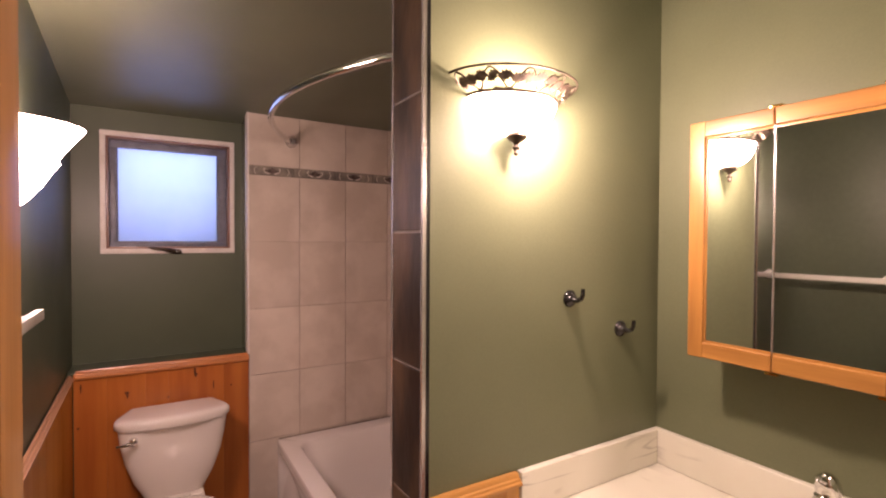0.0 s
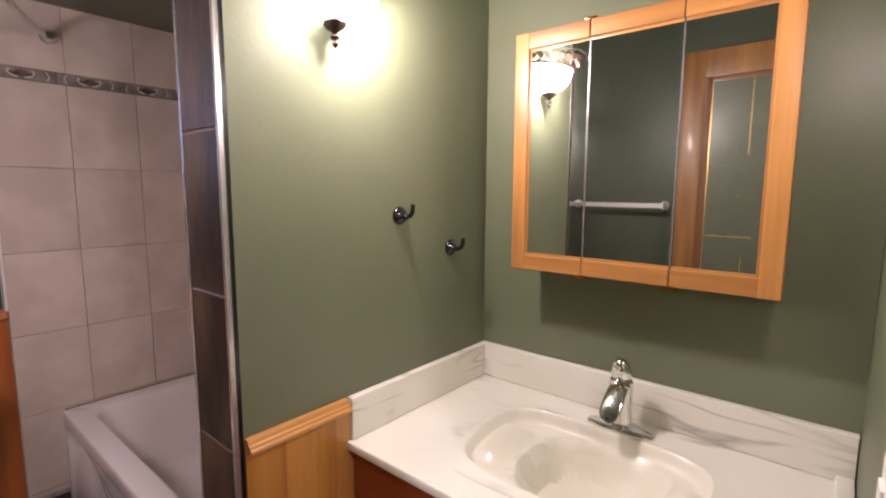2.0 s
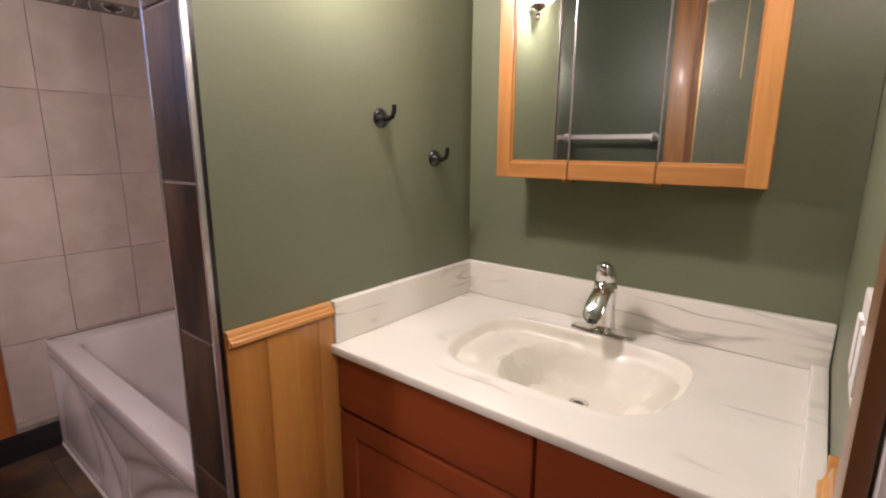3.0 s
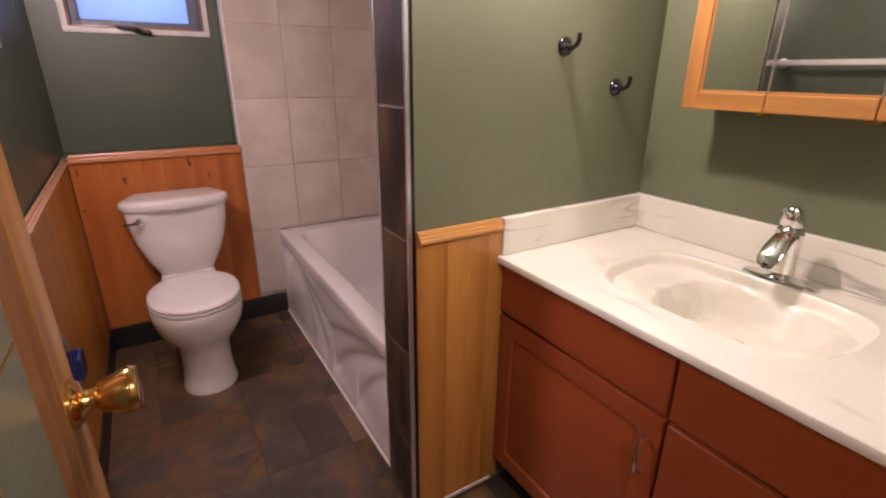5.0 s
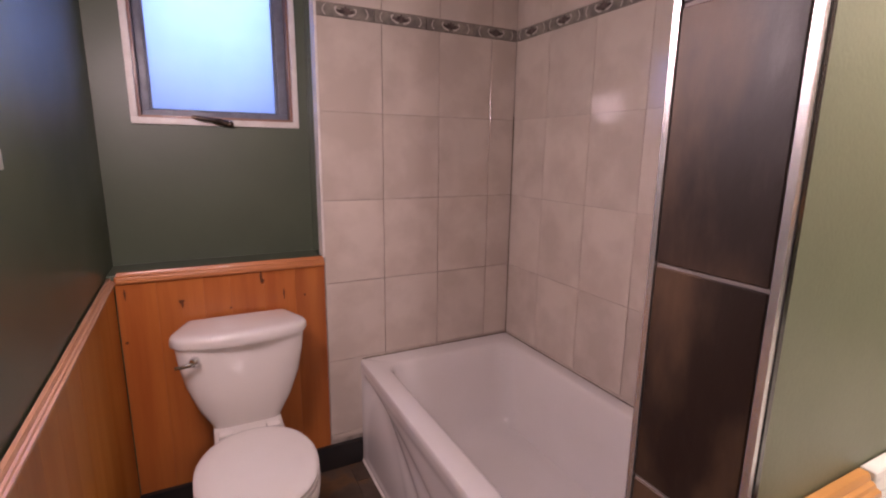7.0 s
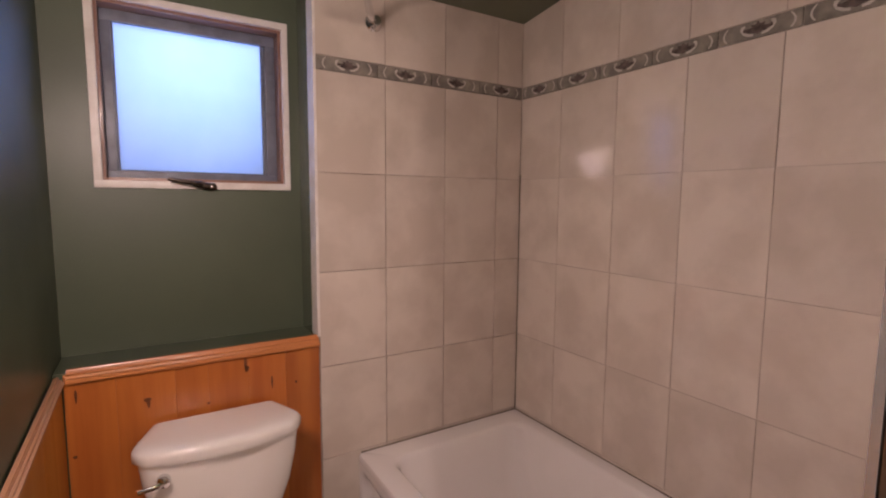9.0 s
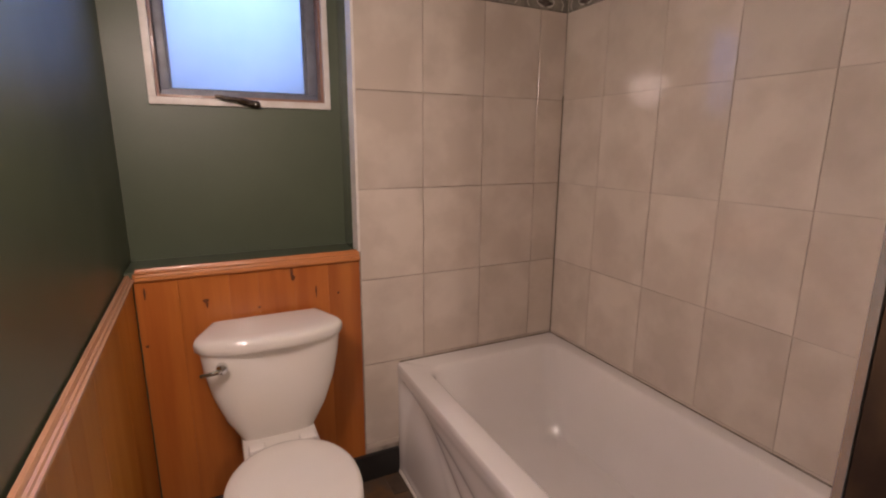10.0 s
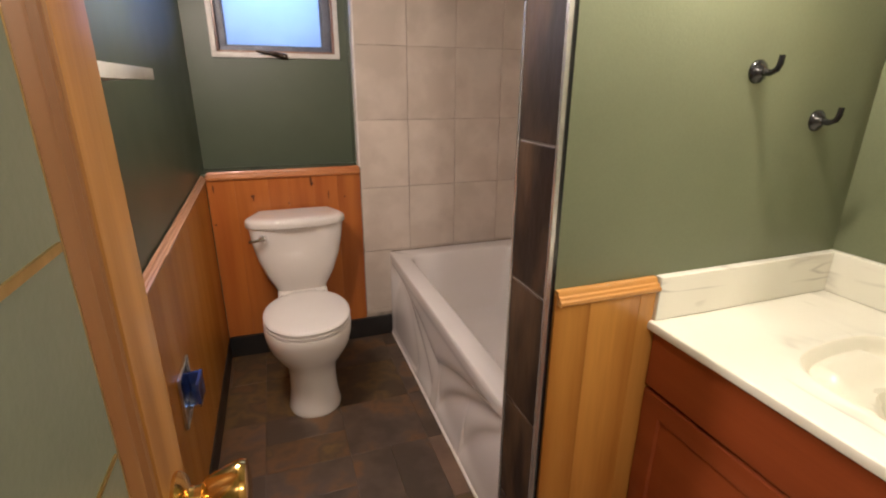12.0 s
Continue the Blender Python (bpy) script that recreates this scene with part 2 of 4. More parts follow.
def marble_material(name, stretch):
    m = material(name, (0.75, 0.735, 0.65), 0.18, second=(0.69, 0.67, 0.585), scale=3.0, bump=0.0, coat=0.4, rough_vary=0.03, speck=0.02)
    nt = m.node_tree
    hsv = next(x for x in nt.nodes if x.type == "HUE_SAT")
    co = next(x for x in nt.nodes if x.type == "TEX_COORD")
    mixed = hsv.inputs["Color"].links[0].from_socket
    mp, warp, veins = nt.nodes.new("ShaderNodeMapping"), nt.nodes.new("ShaderNodeTexNoise"), nt.nodes.new("ShaderNodeTexNoise")
    mp.inputs["Scale"].default_value = stretch
    nt.links.new(co.outputs["Object"], mp.inputs["Vector"])
    veins.inputs["Scale"].default_value, veins.inputs["Detail"].default_value, veins.inputs["Distortion"].default_value = 1.7, 2.0, 0.0
    nt.links.new(mp.outputs[0], veins.inputs["Vector"])
    line = nt.nodes.new("ShaderNodeMath")
    line.operation = "SUBTRACT"
    nt.links.new(veins.outputs["Fac"], line.inputs[0])
    line.inputs[1].default_value = 0.5
    ab = nt.nodes.new("ShaderNodeMath")
    ab.operation = "ABSOLUTE"
    nt.links.new(line.outputs[0], ab.inputs[0])
    mr = nt.nodes.new("ShaderNodeMapRange")
    mr.inputs["From Min"].default_value, mr.inputs["From Max"].default_value = 0.0, 0.034
    mr.inputs["To Min"].default_value, mr.inputs["To Max"].default_value = 1.0, 0.0
    nt.links.new(ab.outputs[0], mr.inputs["Value"])
    warp.inputs["Scale"].default_value = 5.0
    nt.links.new(co.outputs["Object"], warp.inputs["Vector"])
    wr = nt.nodes.new("ShaderNodeMapRange")
    wr.inputs["From Min"].default_value, wr.inputs["From Max"].default_value = 0.48, 0.68
    wr.inputs["To Max"].default_value = 0.9
    nt.links.new(warp.outputs["Fac"], wr.inputs["Value"])
    mul = nt.nodes.new("ShaderNodeMath")
    mul.operation = "MULTIPLY"
    nt.links.new(mr.outputs[0], mul.inputs[0])
    nt.links.new(wr.outputs[0], mul.inputs[1])
    mix = nt.nodes.new("ShaderNodeMix")
    mix.data_type = "RGBA"
    nt.links.new(mul.outputs[0], mix.inputs["Factor"])
    nt.links.new(mixed, mix.inputs["A"])
    mix.inputs["B"].default_value = (0.37, 0.345, 0.31, 1)
    nt.links.new(mix.outputs["Result"], hsv.inputs["Color"])
    return m


def frosted_material():
    m = bpy.data.materials.new("frosted_window_glass")
    m.use_nodes = True
    n, link = m.node_tree.nodes, m.node_tree.links.new
    out, bsdf = n["Material Output"], n["Principled BSDF"]
    bsdf.inputs["Base Color"].default_value = (0.75, 0.8, 0.9, 1)
    bsdf.inputs["Roughness"].default_value = 0.35
    tr, mix, tex = n.new("ShaderNodeBsdfTranslucent"), n.new("ShaderNodeMixShader"), n.new("ShaderNodeTexNoise")
    tex.inputs["Scale"].default_value = 3.0
    ramp = n.new("ShaderNodeValToRGB")
    ramp.color_ramp.elements[0].color, ramp.color_ramp.elements[1].color = (0.78, 0.84, 0.95, 1), (0.95, 0.97, 1.0, 1)
    link(tex.outputs["Fac"], ramp.inputs["Fac"])
    link(ramp.outputs["Color"], tr.inputs["Color"])
    mix.inputs[0].default_value = 0.88
    link(bsdf.outputs[0], mix.inputs[1])
    link(tr.outputs[0], mix.inputs[2])
    link(mix.outputs[0], out.inputs["Surface"])
    return m


TANSLATE = material("tan_slate_tile", (0.185, 0.118, 0.082), 0.36, second=(0.130, 0.080, 0.056), scale=7.0, fine=45.0, bump=0.22)
SLATE, FROST = slate_material(), frosted_material()
MARBLE, MARBLE_SIDE = marble_material("white_cultured_marble", (4.6, 1.1, 9.0)), marble_material("white_cultured_marble_end", (1.6, 5.0, 10.0))


# ---- mesh tools ----
def box(bm, x0, x1, y0, y1, z0, z1, bevel=0.0, seg=2):
    made = bmesh.ops.create_cube(bm, size=1.0, matrix=Matrix.Translation(((x0 + x1) / 2, (y0 + y1) / 2, (z0 + z1) / 2)) @ Matrix.Diagonal((x1 - x0, y1 - y0, z1 - z0, 1)))
    if bevel:
        edges = list({e for v in made["verts"] for e in v.link_edges})
        bmesh.ops.bevel(bm, geom=edges, offset=bevel, segments=seg, profile=0.7, affect="EDGES", clamp_overlap=True)
    return bm


def boxed(*a, **k):
    return box(bmesh.new(), *a, **k)


def loft(bm, rings, close_start=True, close_end=True, loop=True):
    """Skin through rings of equal count."""
    vs = [[bm.verts.new(p) for p in r] for r in rings]
    n = len(vs[0])
    for a, b in zip(vs, vs[1:]):
        for i in range(n if loop else n - 1):
            j = (i + 1) % n
            bm.faces.new((a[i], a[j], b[j], b[i]))
    if close_start:
        bm.faces.new(vs[0][::-1])
    if close_end:
        bm.faces.new(vs[-1])
    bmesh.ops.recalc_face_normals(bm, faces=bm.faces[:])
    return bm


def ring(cx, cy, z, rx, ry, n=40, power=2.0, ry2=None):
    """A superellipse; ry2: another reach on the far side."""
    pts = []
    for i in range(n):
        a = 2 * math.pi * i / n
        c, s = math.cos(a), math.sin(a)
        r = ry2 if (ry2 is not None and s > 0) else ry
        pts.append(Vector((cx + rx * math.copysign(abs(c) ** (2 / power), c), cy + r * math.copysign(abs(s) ** (2 / power), s), z)))
    return pts


def tube(bm, pts, r, seg=12, radii=None):
    pts = [Vector(p) for p in pts]
    rings = []
    side = None
    for i, p in enumerate(pts):
        d = (pts[min(i + 1, len(pts) - 1)] - pts[max(i - 1, 0)]).normalized()
        if side is None:
            side = d.orthogonal().normalized()
        side = (side - d * side.dot(d)).normalized()
        up = d.cross(side)
        rr = radii[i] if radii else r
        rings.append([p + rr * (math.cos(2 * math.pi * k / seg) * side + math.sin(2 * math.pi * k / seg) * up) for k in range(seg)])
    return loft(bm, rings)


def turned(bm, profile, m=None, n=28):
    """A turned solid from (radius, height) pairs along z."""
    rings = [[(m or Matrix()) @ Vector((r * math.cos(2 * math.pi * i / n), r * math.sin(2 * math.pi * i / n), z)) for i in range(n)] for r, z in profile]
    return loft(bm, rings)


def prism(bm, outline, depth):
    """A solid from a flat outline of Vectors and a depth vector."""
    a = [Vector(p) for p in outline]
    return loft(bm, [a, [p + Vector(depth) for p in a]])


BASE = {}


def thing(name, at, label, category, group="", kind=""):
    ob = new(name)
    ob.empty_display_size = 0.05
    ob.location = at
    BASE[ob] = Vector(at)
    return tagged(ob, label, category, group, kind)


def smooth_mesh(me, limit=35):
    me.polygons.foreach_set("use_smooth", [True] * len(me.polygons))
    me.set_sharp_from_angle(angle=radians(limit))


def part(name, bm, mat, parent=None, label="", smooth=True, kind="", category="", group=""):
    base = BASE[parent] if parent else Vector((0, 0, 0))
    me = bpy.data.meshes.new(name)
    bm.normal_update()
    bm.to_mesh(me)
    bm.free()
    if base.length:
        me.transform(Matrix.Translation(-base))
    me.materials.append(mat)
    if smooth:
        smooth_mesh(me)
    ob = new(name, me)
    if parent:
        ob.parent = parent
    BASE[ob] = base
    return tagged(ob, label, category, group, kind)


PIECES = {}


def piece(name, size, at, mat, parent, bevel=0.0015, turn=None):
    """One bevelled block, centred at a place; alike pieces share a mesh."""
    key = (name, tuple(round(s, 4) for s in size), mat.name, bevel)
    if key not in PIECES:
        bm = boxed(-size[0] / 2, size[0] / 2, -size[1] / 2, size[1] / 2, -size[2] / 2, size[2] / 2)
        if bevel:
            bmesh.ops.bevel(bm, geom=bm.edges[:], offset=bevel, segments=1, affect="EDGES")
        me = bpy.data.meshes.new(name)
        bm.normal_update()
        bm.to_mesh(me)
        bm.free()
        me.materials.append(mat)
        PIECES[key] = me
    ob = new(name, PIECES[key])
    ob.parent = parent
    ob.location = Vector(at) - BASE[parent]
    return ob


def structure(name, bm, mat, label, category="wall", smooth=False):
    return part(name, bm, mat, None, label, smooth, "structure", category)


# ---- the plan ----
XL, XW = -0.30, -0.28            # painted and boarded face of the long wall
YWIN, YWAIN, YTILE = 2.66, 2.482, 2.477
XTILE, XVAN, YHOOK = 1.285, 1.37, 0.908
XEND, YTUB = 0.527, 1.066        # the partition's end and its tub side
YDOOR = -0.035
RAIL = 0.93                      # top of the boarding


def ceiling_z(y):
    return 2.31 - 0.125 * (y - 0.92)


def wall_prism(x0, x1, y0, y1, z0=0.0, over=0.02):
    """A wall block whose top follows the sloping ceiling."""
    bm = bmesh.new()
    low = [Vector(p) for p in ((x0, y0, z0), (x1, y0, z0), (x1, y1, z0), (x0, y1, z0))]
    return loft(bm, [low, [Vector((p.x, p.y, ceiling_z(p.y) + over)) for p in low]])


floor = structure("floor", boxed(-0.45, 1.52, -2.0, 2.80, -0.12, -0.004), SUBFLOOR, "dark slate-look tile floor", "floor")
bm = bmesh.new()
prism(bm, [(-0.45, -2.0, ceiling_z(-2.0)), (-0.45, 2.80, ceiling_z(2.80)), (-0.45, 2.80, ceiling_z(2.80) + 0.12), (-0.45, -2.0, ceiling_z(-2.0) + 0.12)], (1.97, 0, 0))
ceiling = structure("ceiling", bm, CEIL, "sloping green painted ceiling with a soft sheen", "ceiling")
wall_west = structure("wall_west", wall_prism(-0.45, XL, -0.16, 2.80), SHADEDGREEN, "green wall with shade in its paint colour, above pine boarding")

# the window wall, with its opening cut through
WX0, WX1, WZ0, WZ1 = -0.175, 0.355, 1.443, 1.971
bm = bmesh.new()
for x0, x1, z0, z1 in ((XL, WX0, 0, None), (WX1, 0.48, 0, None), (WX0, WX1, 0, WZ0), (WX0, WX1, WZ1, None)):
    if z1 is None:
        low = [Vector(p) for p in ((x0, YWIN, z0), (x1, YWIN, z0), (x1, 2.80, z0), (x0, 2.80, z0))]
        loft(bm, [low, [Vector((p.x, p.y, ceiling_z(p.y) + 0.02)) for p in low]])
    else:
        box(bm, x0, x1, YWIN, 2.80, z0, z1)
wall_north = structure("wall_north", bm, SHADEDGREEN, "green wall with shade in its paint colour, around the small window")
structure("wall_ledge", boxed(XL, 0.412, YWAIN + 0.012, YWIN + 0.01, 0.0, RAIL - 0.006, 0.004), SHADEDGREEN, "green ledge with shade in its paint colour, behind the pine boarding", "ledge")

wall_tub_end = structure("wall_tub_end", wall_prism(0.414, 1.52, YTILE + 0.006, 2.80), GROUT, "beige tiled wall above the end of the bathtub")
wall_tub_side = structure("wall_tub_side", wall_prism(XTILE + 0.0035, 1.52, 1.06, YTILE + 0.03), SIDEGROUT, "beige tiled wall along the bathtub")
partition = structure("partition_wall", wall_prism(XEND + 0.012, 1.52, YHOOK, YTUB - 0.010), GREEN, "green partition wall between vanity and bathtub")
wall_east = structure("wall_east", wall_prism(XVAN, 1.52, -0.16, YHOOK), GREEN, "green painted wall behind the vanity")

# the doorway wall
DX0, DX1, DZ = -0.15, 0.585, 2.06
bm = wall_prism(-0.45, DX0, -0.16, YDOOR)
for x0, x1, z0 in ((DX1, 1.52, 0.0), (DX0, DX1, DZ)):
    low = [Vector(p) for p in ((x0, -0.16, z0), (x1, -0.16, z0), (x1, YDOOR, z0), (x0, YDOOR, z0))]
    loft(bm, [low, [Vector((p.x, p.y, ceiling_z(p.y) + 0.02)) for p in low]])
wall_south = structure("wall_south", bm, GREEN, "green painted wall with the doorway")
structure("hall_wall_west", wall_prism(-0.45, -0.40, -2.0, -0.16), HALLPAINT, "plain pale hall wall")
structure("hall_wall_east", wall_prism(1.47, 1.52, -2.0, -0.16), HALLPAINT, "plain pale hall wall")
structure("hall_wall_south", wall_prism(-0.40, 1.47, -2.0, -1.95), HALLPAINT, "plain pale hall wall")

# ---- doorway and door ----
for x0, x1 in ((DX0 - 0.055, DX0 + 0.006), (DX1 - 0.006, DX1 + 0.055)):
    structure("door_casing", boxed(x0, x1, YDOOR, YDOOR + 0.016, 0.0, DZ + 0.055, 0.004), BROWNTRIM, "brown wooden door casing", "trim", True)
structure("door_head_casing", boxed(DX0 + 0.006, DX1 - 0.006, YDOOR, YDOOR + 0.016, DZ - 0.006, DZ + 0.055, 0.004), BROWNTRIM, "brown wooden door casing", "trim", True)
jamb = structure("door_jamb", boxed(DX1 - 0.022, DX1, -0.17, YDOOR - 0.002, 0.0, DZ, 0.002), JAMBPAINT, "worn greyish white painted door jamb", "door frame", True)
bm = bmesh.new()
box(bm, DX1 - 0.0245, DX1 - 0.0222, -0.085, -0.030, 0.815, 0.885, 0.001)
box(bm, DX1 - 0.030, DX1 - 0.0222, -0.034, -0.008, 0.825, 0.875, 0.004)
part("strike_plate", bm, BRONZE, jamb, "dark worn bronze strike plate")
# Thin black plate stands in for the hole's shade.
part("latch_hole", boxed(DX1 - 0.0255, DX1 - 0.0240, -0.072, -0.054, 0.835, 0.868), BLACK, jamb, "black plate for the shade in the latch hole")
structure("door_jamb_hinge_side", boxed(DX0, DX0 + 0.016, -0.17, YDOOR - 0.002, 0.0, DZ, 0.002), BROWNTRIM, "brown wooden door jamb", "door frame", True)
structure("door_head", boxed(DX0 + 0.016, DX1 - 0.022, -0.17, YDOOR - 0.002, DZ - 0.02, DZ, 0.002), BROWNTRIM, "brown wooden door head", "door frame", True)

DXF, DXB, DY0, DY1 = -0.110, -0.146, -0.015, 0.655
door = thing("door_1", (DXB, DY0, 0.0), "open pine door with a green panel and brass lines", "door", kind="structure")
SW = 0.088
for y0, y1 in ((DY0, DY0 + SW), (DY1 - SW, DY1)):
    part("stile", boxed(DXB, DXF, y0, y1, 0.012, 2.035, 0.0035), DOORWOOD, door)
for z0, z1 in ((0.012, 0.24), (1.915, 2.035)):
    part("rail", boxed(DXB + 0.001, DXF - 0.001, DY0 + SW, DY1 - SW, z0, z1, 0.003), DOORWOOD, door)
for s in (-1, 1):
    y = DY1 - SW if s > 0 else DY0 + SW
    steps = [(0.0, -0.003), (0.006, -0.004), (0.010, -0.009), (0.018, -0.010), (0.026, -0.017), (0.032, -0.018), (0.032, -0.026), (0.0, -0.026)]
    part("moulding", prism(bmesh.new(), [(DXF + d, y - s * w, 0.24) for w, d in steps], (0, 0, 1.675)), BROWNTRIM, door, "dark brown panel moulding")
    part("glazing_bead", boxed(DXF - 0.026, DXF - 0.014, min(y - s * 0.032, y - s * 0.037), max(y - s * 0.032, y - s * 0.037), 0.25, 1.905, 0.001), GOLDLINE, door, "thin brass line")
for z0, z1 in ((0.24, 0.262), (1.893, 1.915)):
    part("moulding", boxed(DXF - 0.026, DXF - 0.008, DY0 + SW + 0.032, DY1 - SW - 0.032, z0, z1, 0.004), BROWNTRIM, door, "dark brown panel moulding")
panel = part("panel", boxed(DXB + 0.012, DXF - 0.014, DY0 + 0.124, DY1 - 0.124, 0.246, 1.909), PANELGREEN, door, "green panel with small paint specks")
PX = DXF - 0.013
for y0, y1, z0, z1 in ((0.373, 0.376, 1.563, 1.903), (0.262, 0.265, 1.563, 1.903), (0.34, 0.525, 1.193, 1.200), (0.115, 0.30, 1.193, 1.200),
                       (0.373, 0.376, 0.55, 1.105), (0.262, 0.265, 0.55, 1.105), (0.376, 0.525, 1.010, 1.013)):
    part("brass_line", boxed(PX - 0.001, PX + 0.001, y0, y1, z0, z1), GOLDLINE, panel)
random.seed(5)
for k in range(4):
    y, z = random.uniform(0.40, 0.51), random.uniform(1.15, 1.65)
    part("paint_speck", boxed(PX - 0.001, PX + 0.0006, y, y + random.uniform(0.002, 0.005), z, z + 0.0015), WHITEPLASTIC, panel)
KY, KZ = 0.602, 0.878
knob_m = pose(DXF, KY, KZ, 0, 90, 0)
knob = part("door_knob", turned(bmesh.new(), [(0.013, 0.018), (0.014, 0.026), (0.020, 0.031), (0.029, 0.058), (0.031, 0.066), (0.029, 0.073), (0.019, 0.075), (0.006, 0.0755)], knob_m), BRASS, door, "polished brass door knob")
part("rosette", turned(bmesh.new(), [(0.032, 0.0), (0.032, 0.004), (0.026, 0.010), (0.014, 0.014), (0.013, 0.020)], knob_m), BRASS, knob, "polished brass rose")
part("latch_plate", boxed(DXB + 0.006, DXF - 0.006, DY1 - 0.001, DY1 + 0.001, KZ - 0.03, KZ + 0.03), BRASS, door, "brass latch plate")

# ---- window ----
window = thing("window_1", ((WX0 + WX1) / 2, YWIN, WZ0), "small frosted awning window in a white trim", "window", kind="structure")
T0, T1, Z0, Z1 = -0.194, 0.373, 1.423, 1.990
for x0, x1, z0, z1 in ((T0, T1, Z0, WZ0 + 0.003), (T0, T1, WZ1 - 0.003, Z1), (T0, WX0 + 0.003, WZ0 + 0.003, WZ1 - 0.003), (WX1 - 0.003, T1, WZ0 + 0.003, WZ1 - 0.003)):
    part("trim", boxed(x0, x1, YWIN - 0.013, YWIN + 0.004, z0, z1, 0.003), WHITETRIM, window, "chalky white painted trim")
for x0, x1, z0, z1 in ((WX0, WX1, WZ0, WZ0 + 0.012), (WX0, WX1, WZ1 - 0.012, WZ1), (WX0, WX0 + 0.012, WZ0 + 0.012, WZ1 - 0.012), (WX1 - 0.012, WX1, WZ0 + 0.012, WZ1 - 0.012)):
    part("reveal_lining", boxed(x0, x1, YWIN + 0.002, YWIN + 0.10, z0, z1, 0.001), SASHWOOD, window, "reddish brown wood lining")
S0, S1, SZ0, SZ1 = WX0 + 0.012, WX1 - 0.012, WZ0 + 0.012, WZ1 - 0.012
for x0, x1, z0, z1 in ((S0, S1, SZ0, SZ0 + 0.021), (S0, S1, SZ1 - 0.034, SZ1), (S0, S0 + 0.028, SZ0 + 0.021, SZ1 - 0.034), (S1 - 0.034, S1, SZ0 + 0.021, SZ1 - 0.034)):
    part("sash", boxed(x0, x1, YWIN + 0.055, YWIN + 0.085, z0, z1, 0.003), SASHSKYLIT, window, "sash rail coloured with the blue of skylight")
for x0, x1, z0, z1 in ((S0 + 0.028, S0 + 0.034, SZ0 + 0.021, SZ1 - 0.034), (S1 - 0.046, S1 - 0.034, SZ0 + 0.021, SZ1 - 0.034), (S0 + 0.034, S1 - 0.046, SZ0 + 0.021, SZ0 + 0.026)):
    part("glazing_strip", boxed(x0, x1, YWIN + 0.062, YWIN + 0.082, z0, z1, 0.001), GASKET, window, "glazing strip coloured with the blue of skylight")
part("pane", boxed(S0 + 0.026, S1 - 0.032, YWIN + 0.070, YWIN + 0.074, SZ0 + 0.018, SZ1 - 0.031), FROST, window, "frosted pane glowing with daylight")
crank = part("crank_handle", loft(bmesh.new(), [[Vector((x, YWIN - 0.024 + d * math.cos(a), zc + h * math.sin(a))) for a in (2 * math.pi * i / 16 for i in range(16))]
                                                for x, zc, h, d in ((0.132, 1.430, 0.007, 0.010), (0.126, 1.431, 0.012, 0.013), (0.105, 1.433, 0.012, 0.014), (0.080, 1.436, 0.010, 0.013), (0.062, 1.438, 0.006, 0.009))]), BRONZE, window, "dark bronze window crank")
part("crank_arm", tube(bmesh.new(), [(0.092, YWIN - 0.030, 1.440), (0.062, YWIN - 0.040, 1.443), (0.030, YWIN - 0.042, 1.446), (0.008, YWIN - 0.041, 1.450), (-0.006, YWIN - 0.040, 1.453)], 0.007, 10, [0.009, 0.008, 0.007, 0.0065, 0.004]), BRONZE, crank)
part("crank_screw", turned(bmesh.new(), [(0.005, 0.0), (0.005, 0.004), (0.003, 0.005)], pose(0.116, YWIN - 0.034, 1.432, 90, 0, 0)), CHROME, crank)

# ---- baseboards ----
structure("baseboard_west", boxed(XW - 0.010, XW + 0.003, 0.66, YWAIN, 0.0, 0.108, 0.002), DARKBASE, "black tile baseboard under the pine boarding", "baseboard", True)
structure("baseboard_north", boxed(XW + 0.003, 0.548, YTILE - 0.012, YTILE + 0.008, 0.0, 0.108, 0.002), DARKBASE, "black tile baseboard behind the toilet", "baseboard", True)

# ---- boarding caps ----
def cap_profile(flip=1):
    """Section of the cap moulding: reach from the wall and height."""
    return [(0.0, 0.0), (0.010, 0.0), (0.013, -0.006), (0.014, -0.014), (0.019, -0.017), (0.021, -0.024), (0.026, -0.027), (0.027, -0.036), (0.022, -0.042), (0.010, -0.044), (0.0, -0.044)]


RAILDROP = 0.033                  # fall of the long rail per metre towards the doorway
bm = prism(bmesh.new(), [(XL + 0.005 + r * 0.80, YWAIN, 0.920 + h * 0.56) for r, h in cap_profile()], (0, -YWAIN, -RAILDROP * YWAIN))
structure("chair_rail_west", bm, PINE_LINE, "pinkish pine chair rail along the boarding", "trim", True)
bm = prism(bmesh.new(), [(XL + 0.03, YWAIN + 0.016 - r * 1.1, RAIL + 0.004 + h * 0.9) for r, h in cap_profile()], (0.412 - XL - 0.03, 0, 0))
structure("chair_rail_north", bm, PINE_RED, "pine chair rail behind the toilet", "trim", True)
CAPZ = 0.912
bm = prism(bmesh.new(), [(0.543, YHOOK - 0.004 - r * 1.10, CAPZ + h * 0.70) for r, h in cap_profile()], (0.250, 0, 0))
structure("chair_rail_partition", bm, PINE_CROSS, "short honey pine chair rail beside the vanity", "trim", True)
bm = prism(bmesh.new(), [(0.640, YDOOR + 0.002 + r * 0.7, CAPZ + h * 0.8) for r, h in cap_profile()], (0.136, 0, 0))
structure("chair_rail_south", bm, PINE_CROSS, "short honey pine chair rail by the doorway", "trim", True)

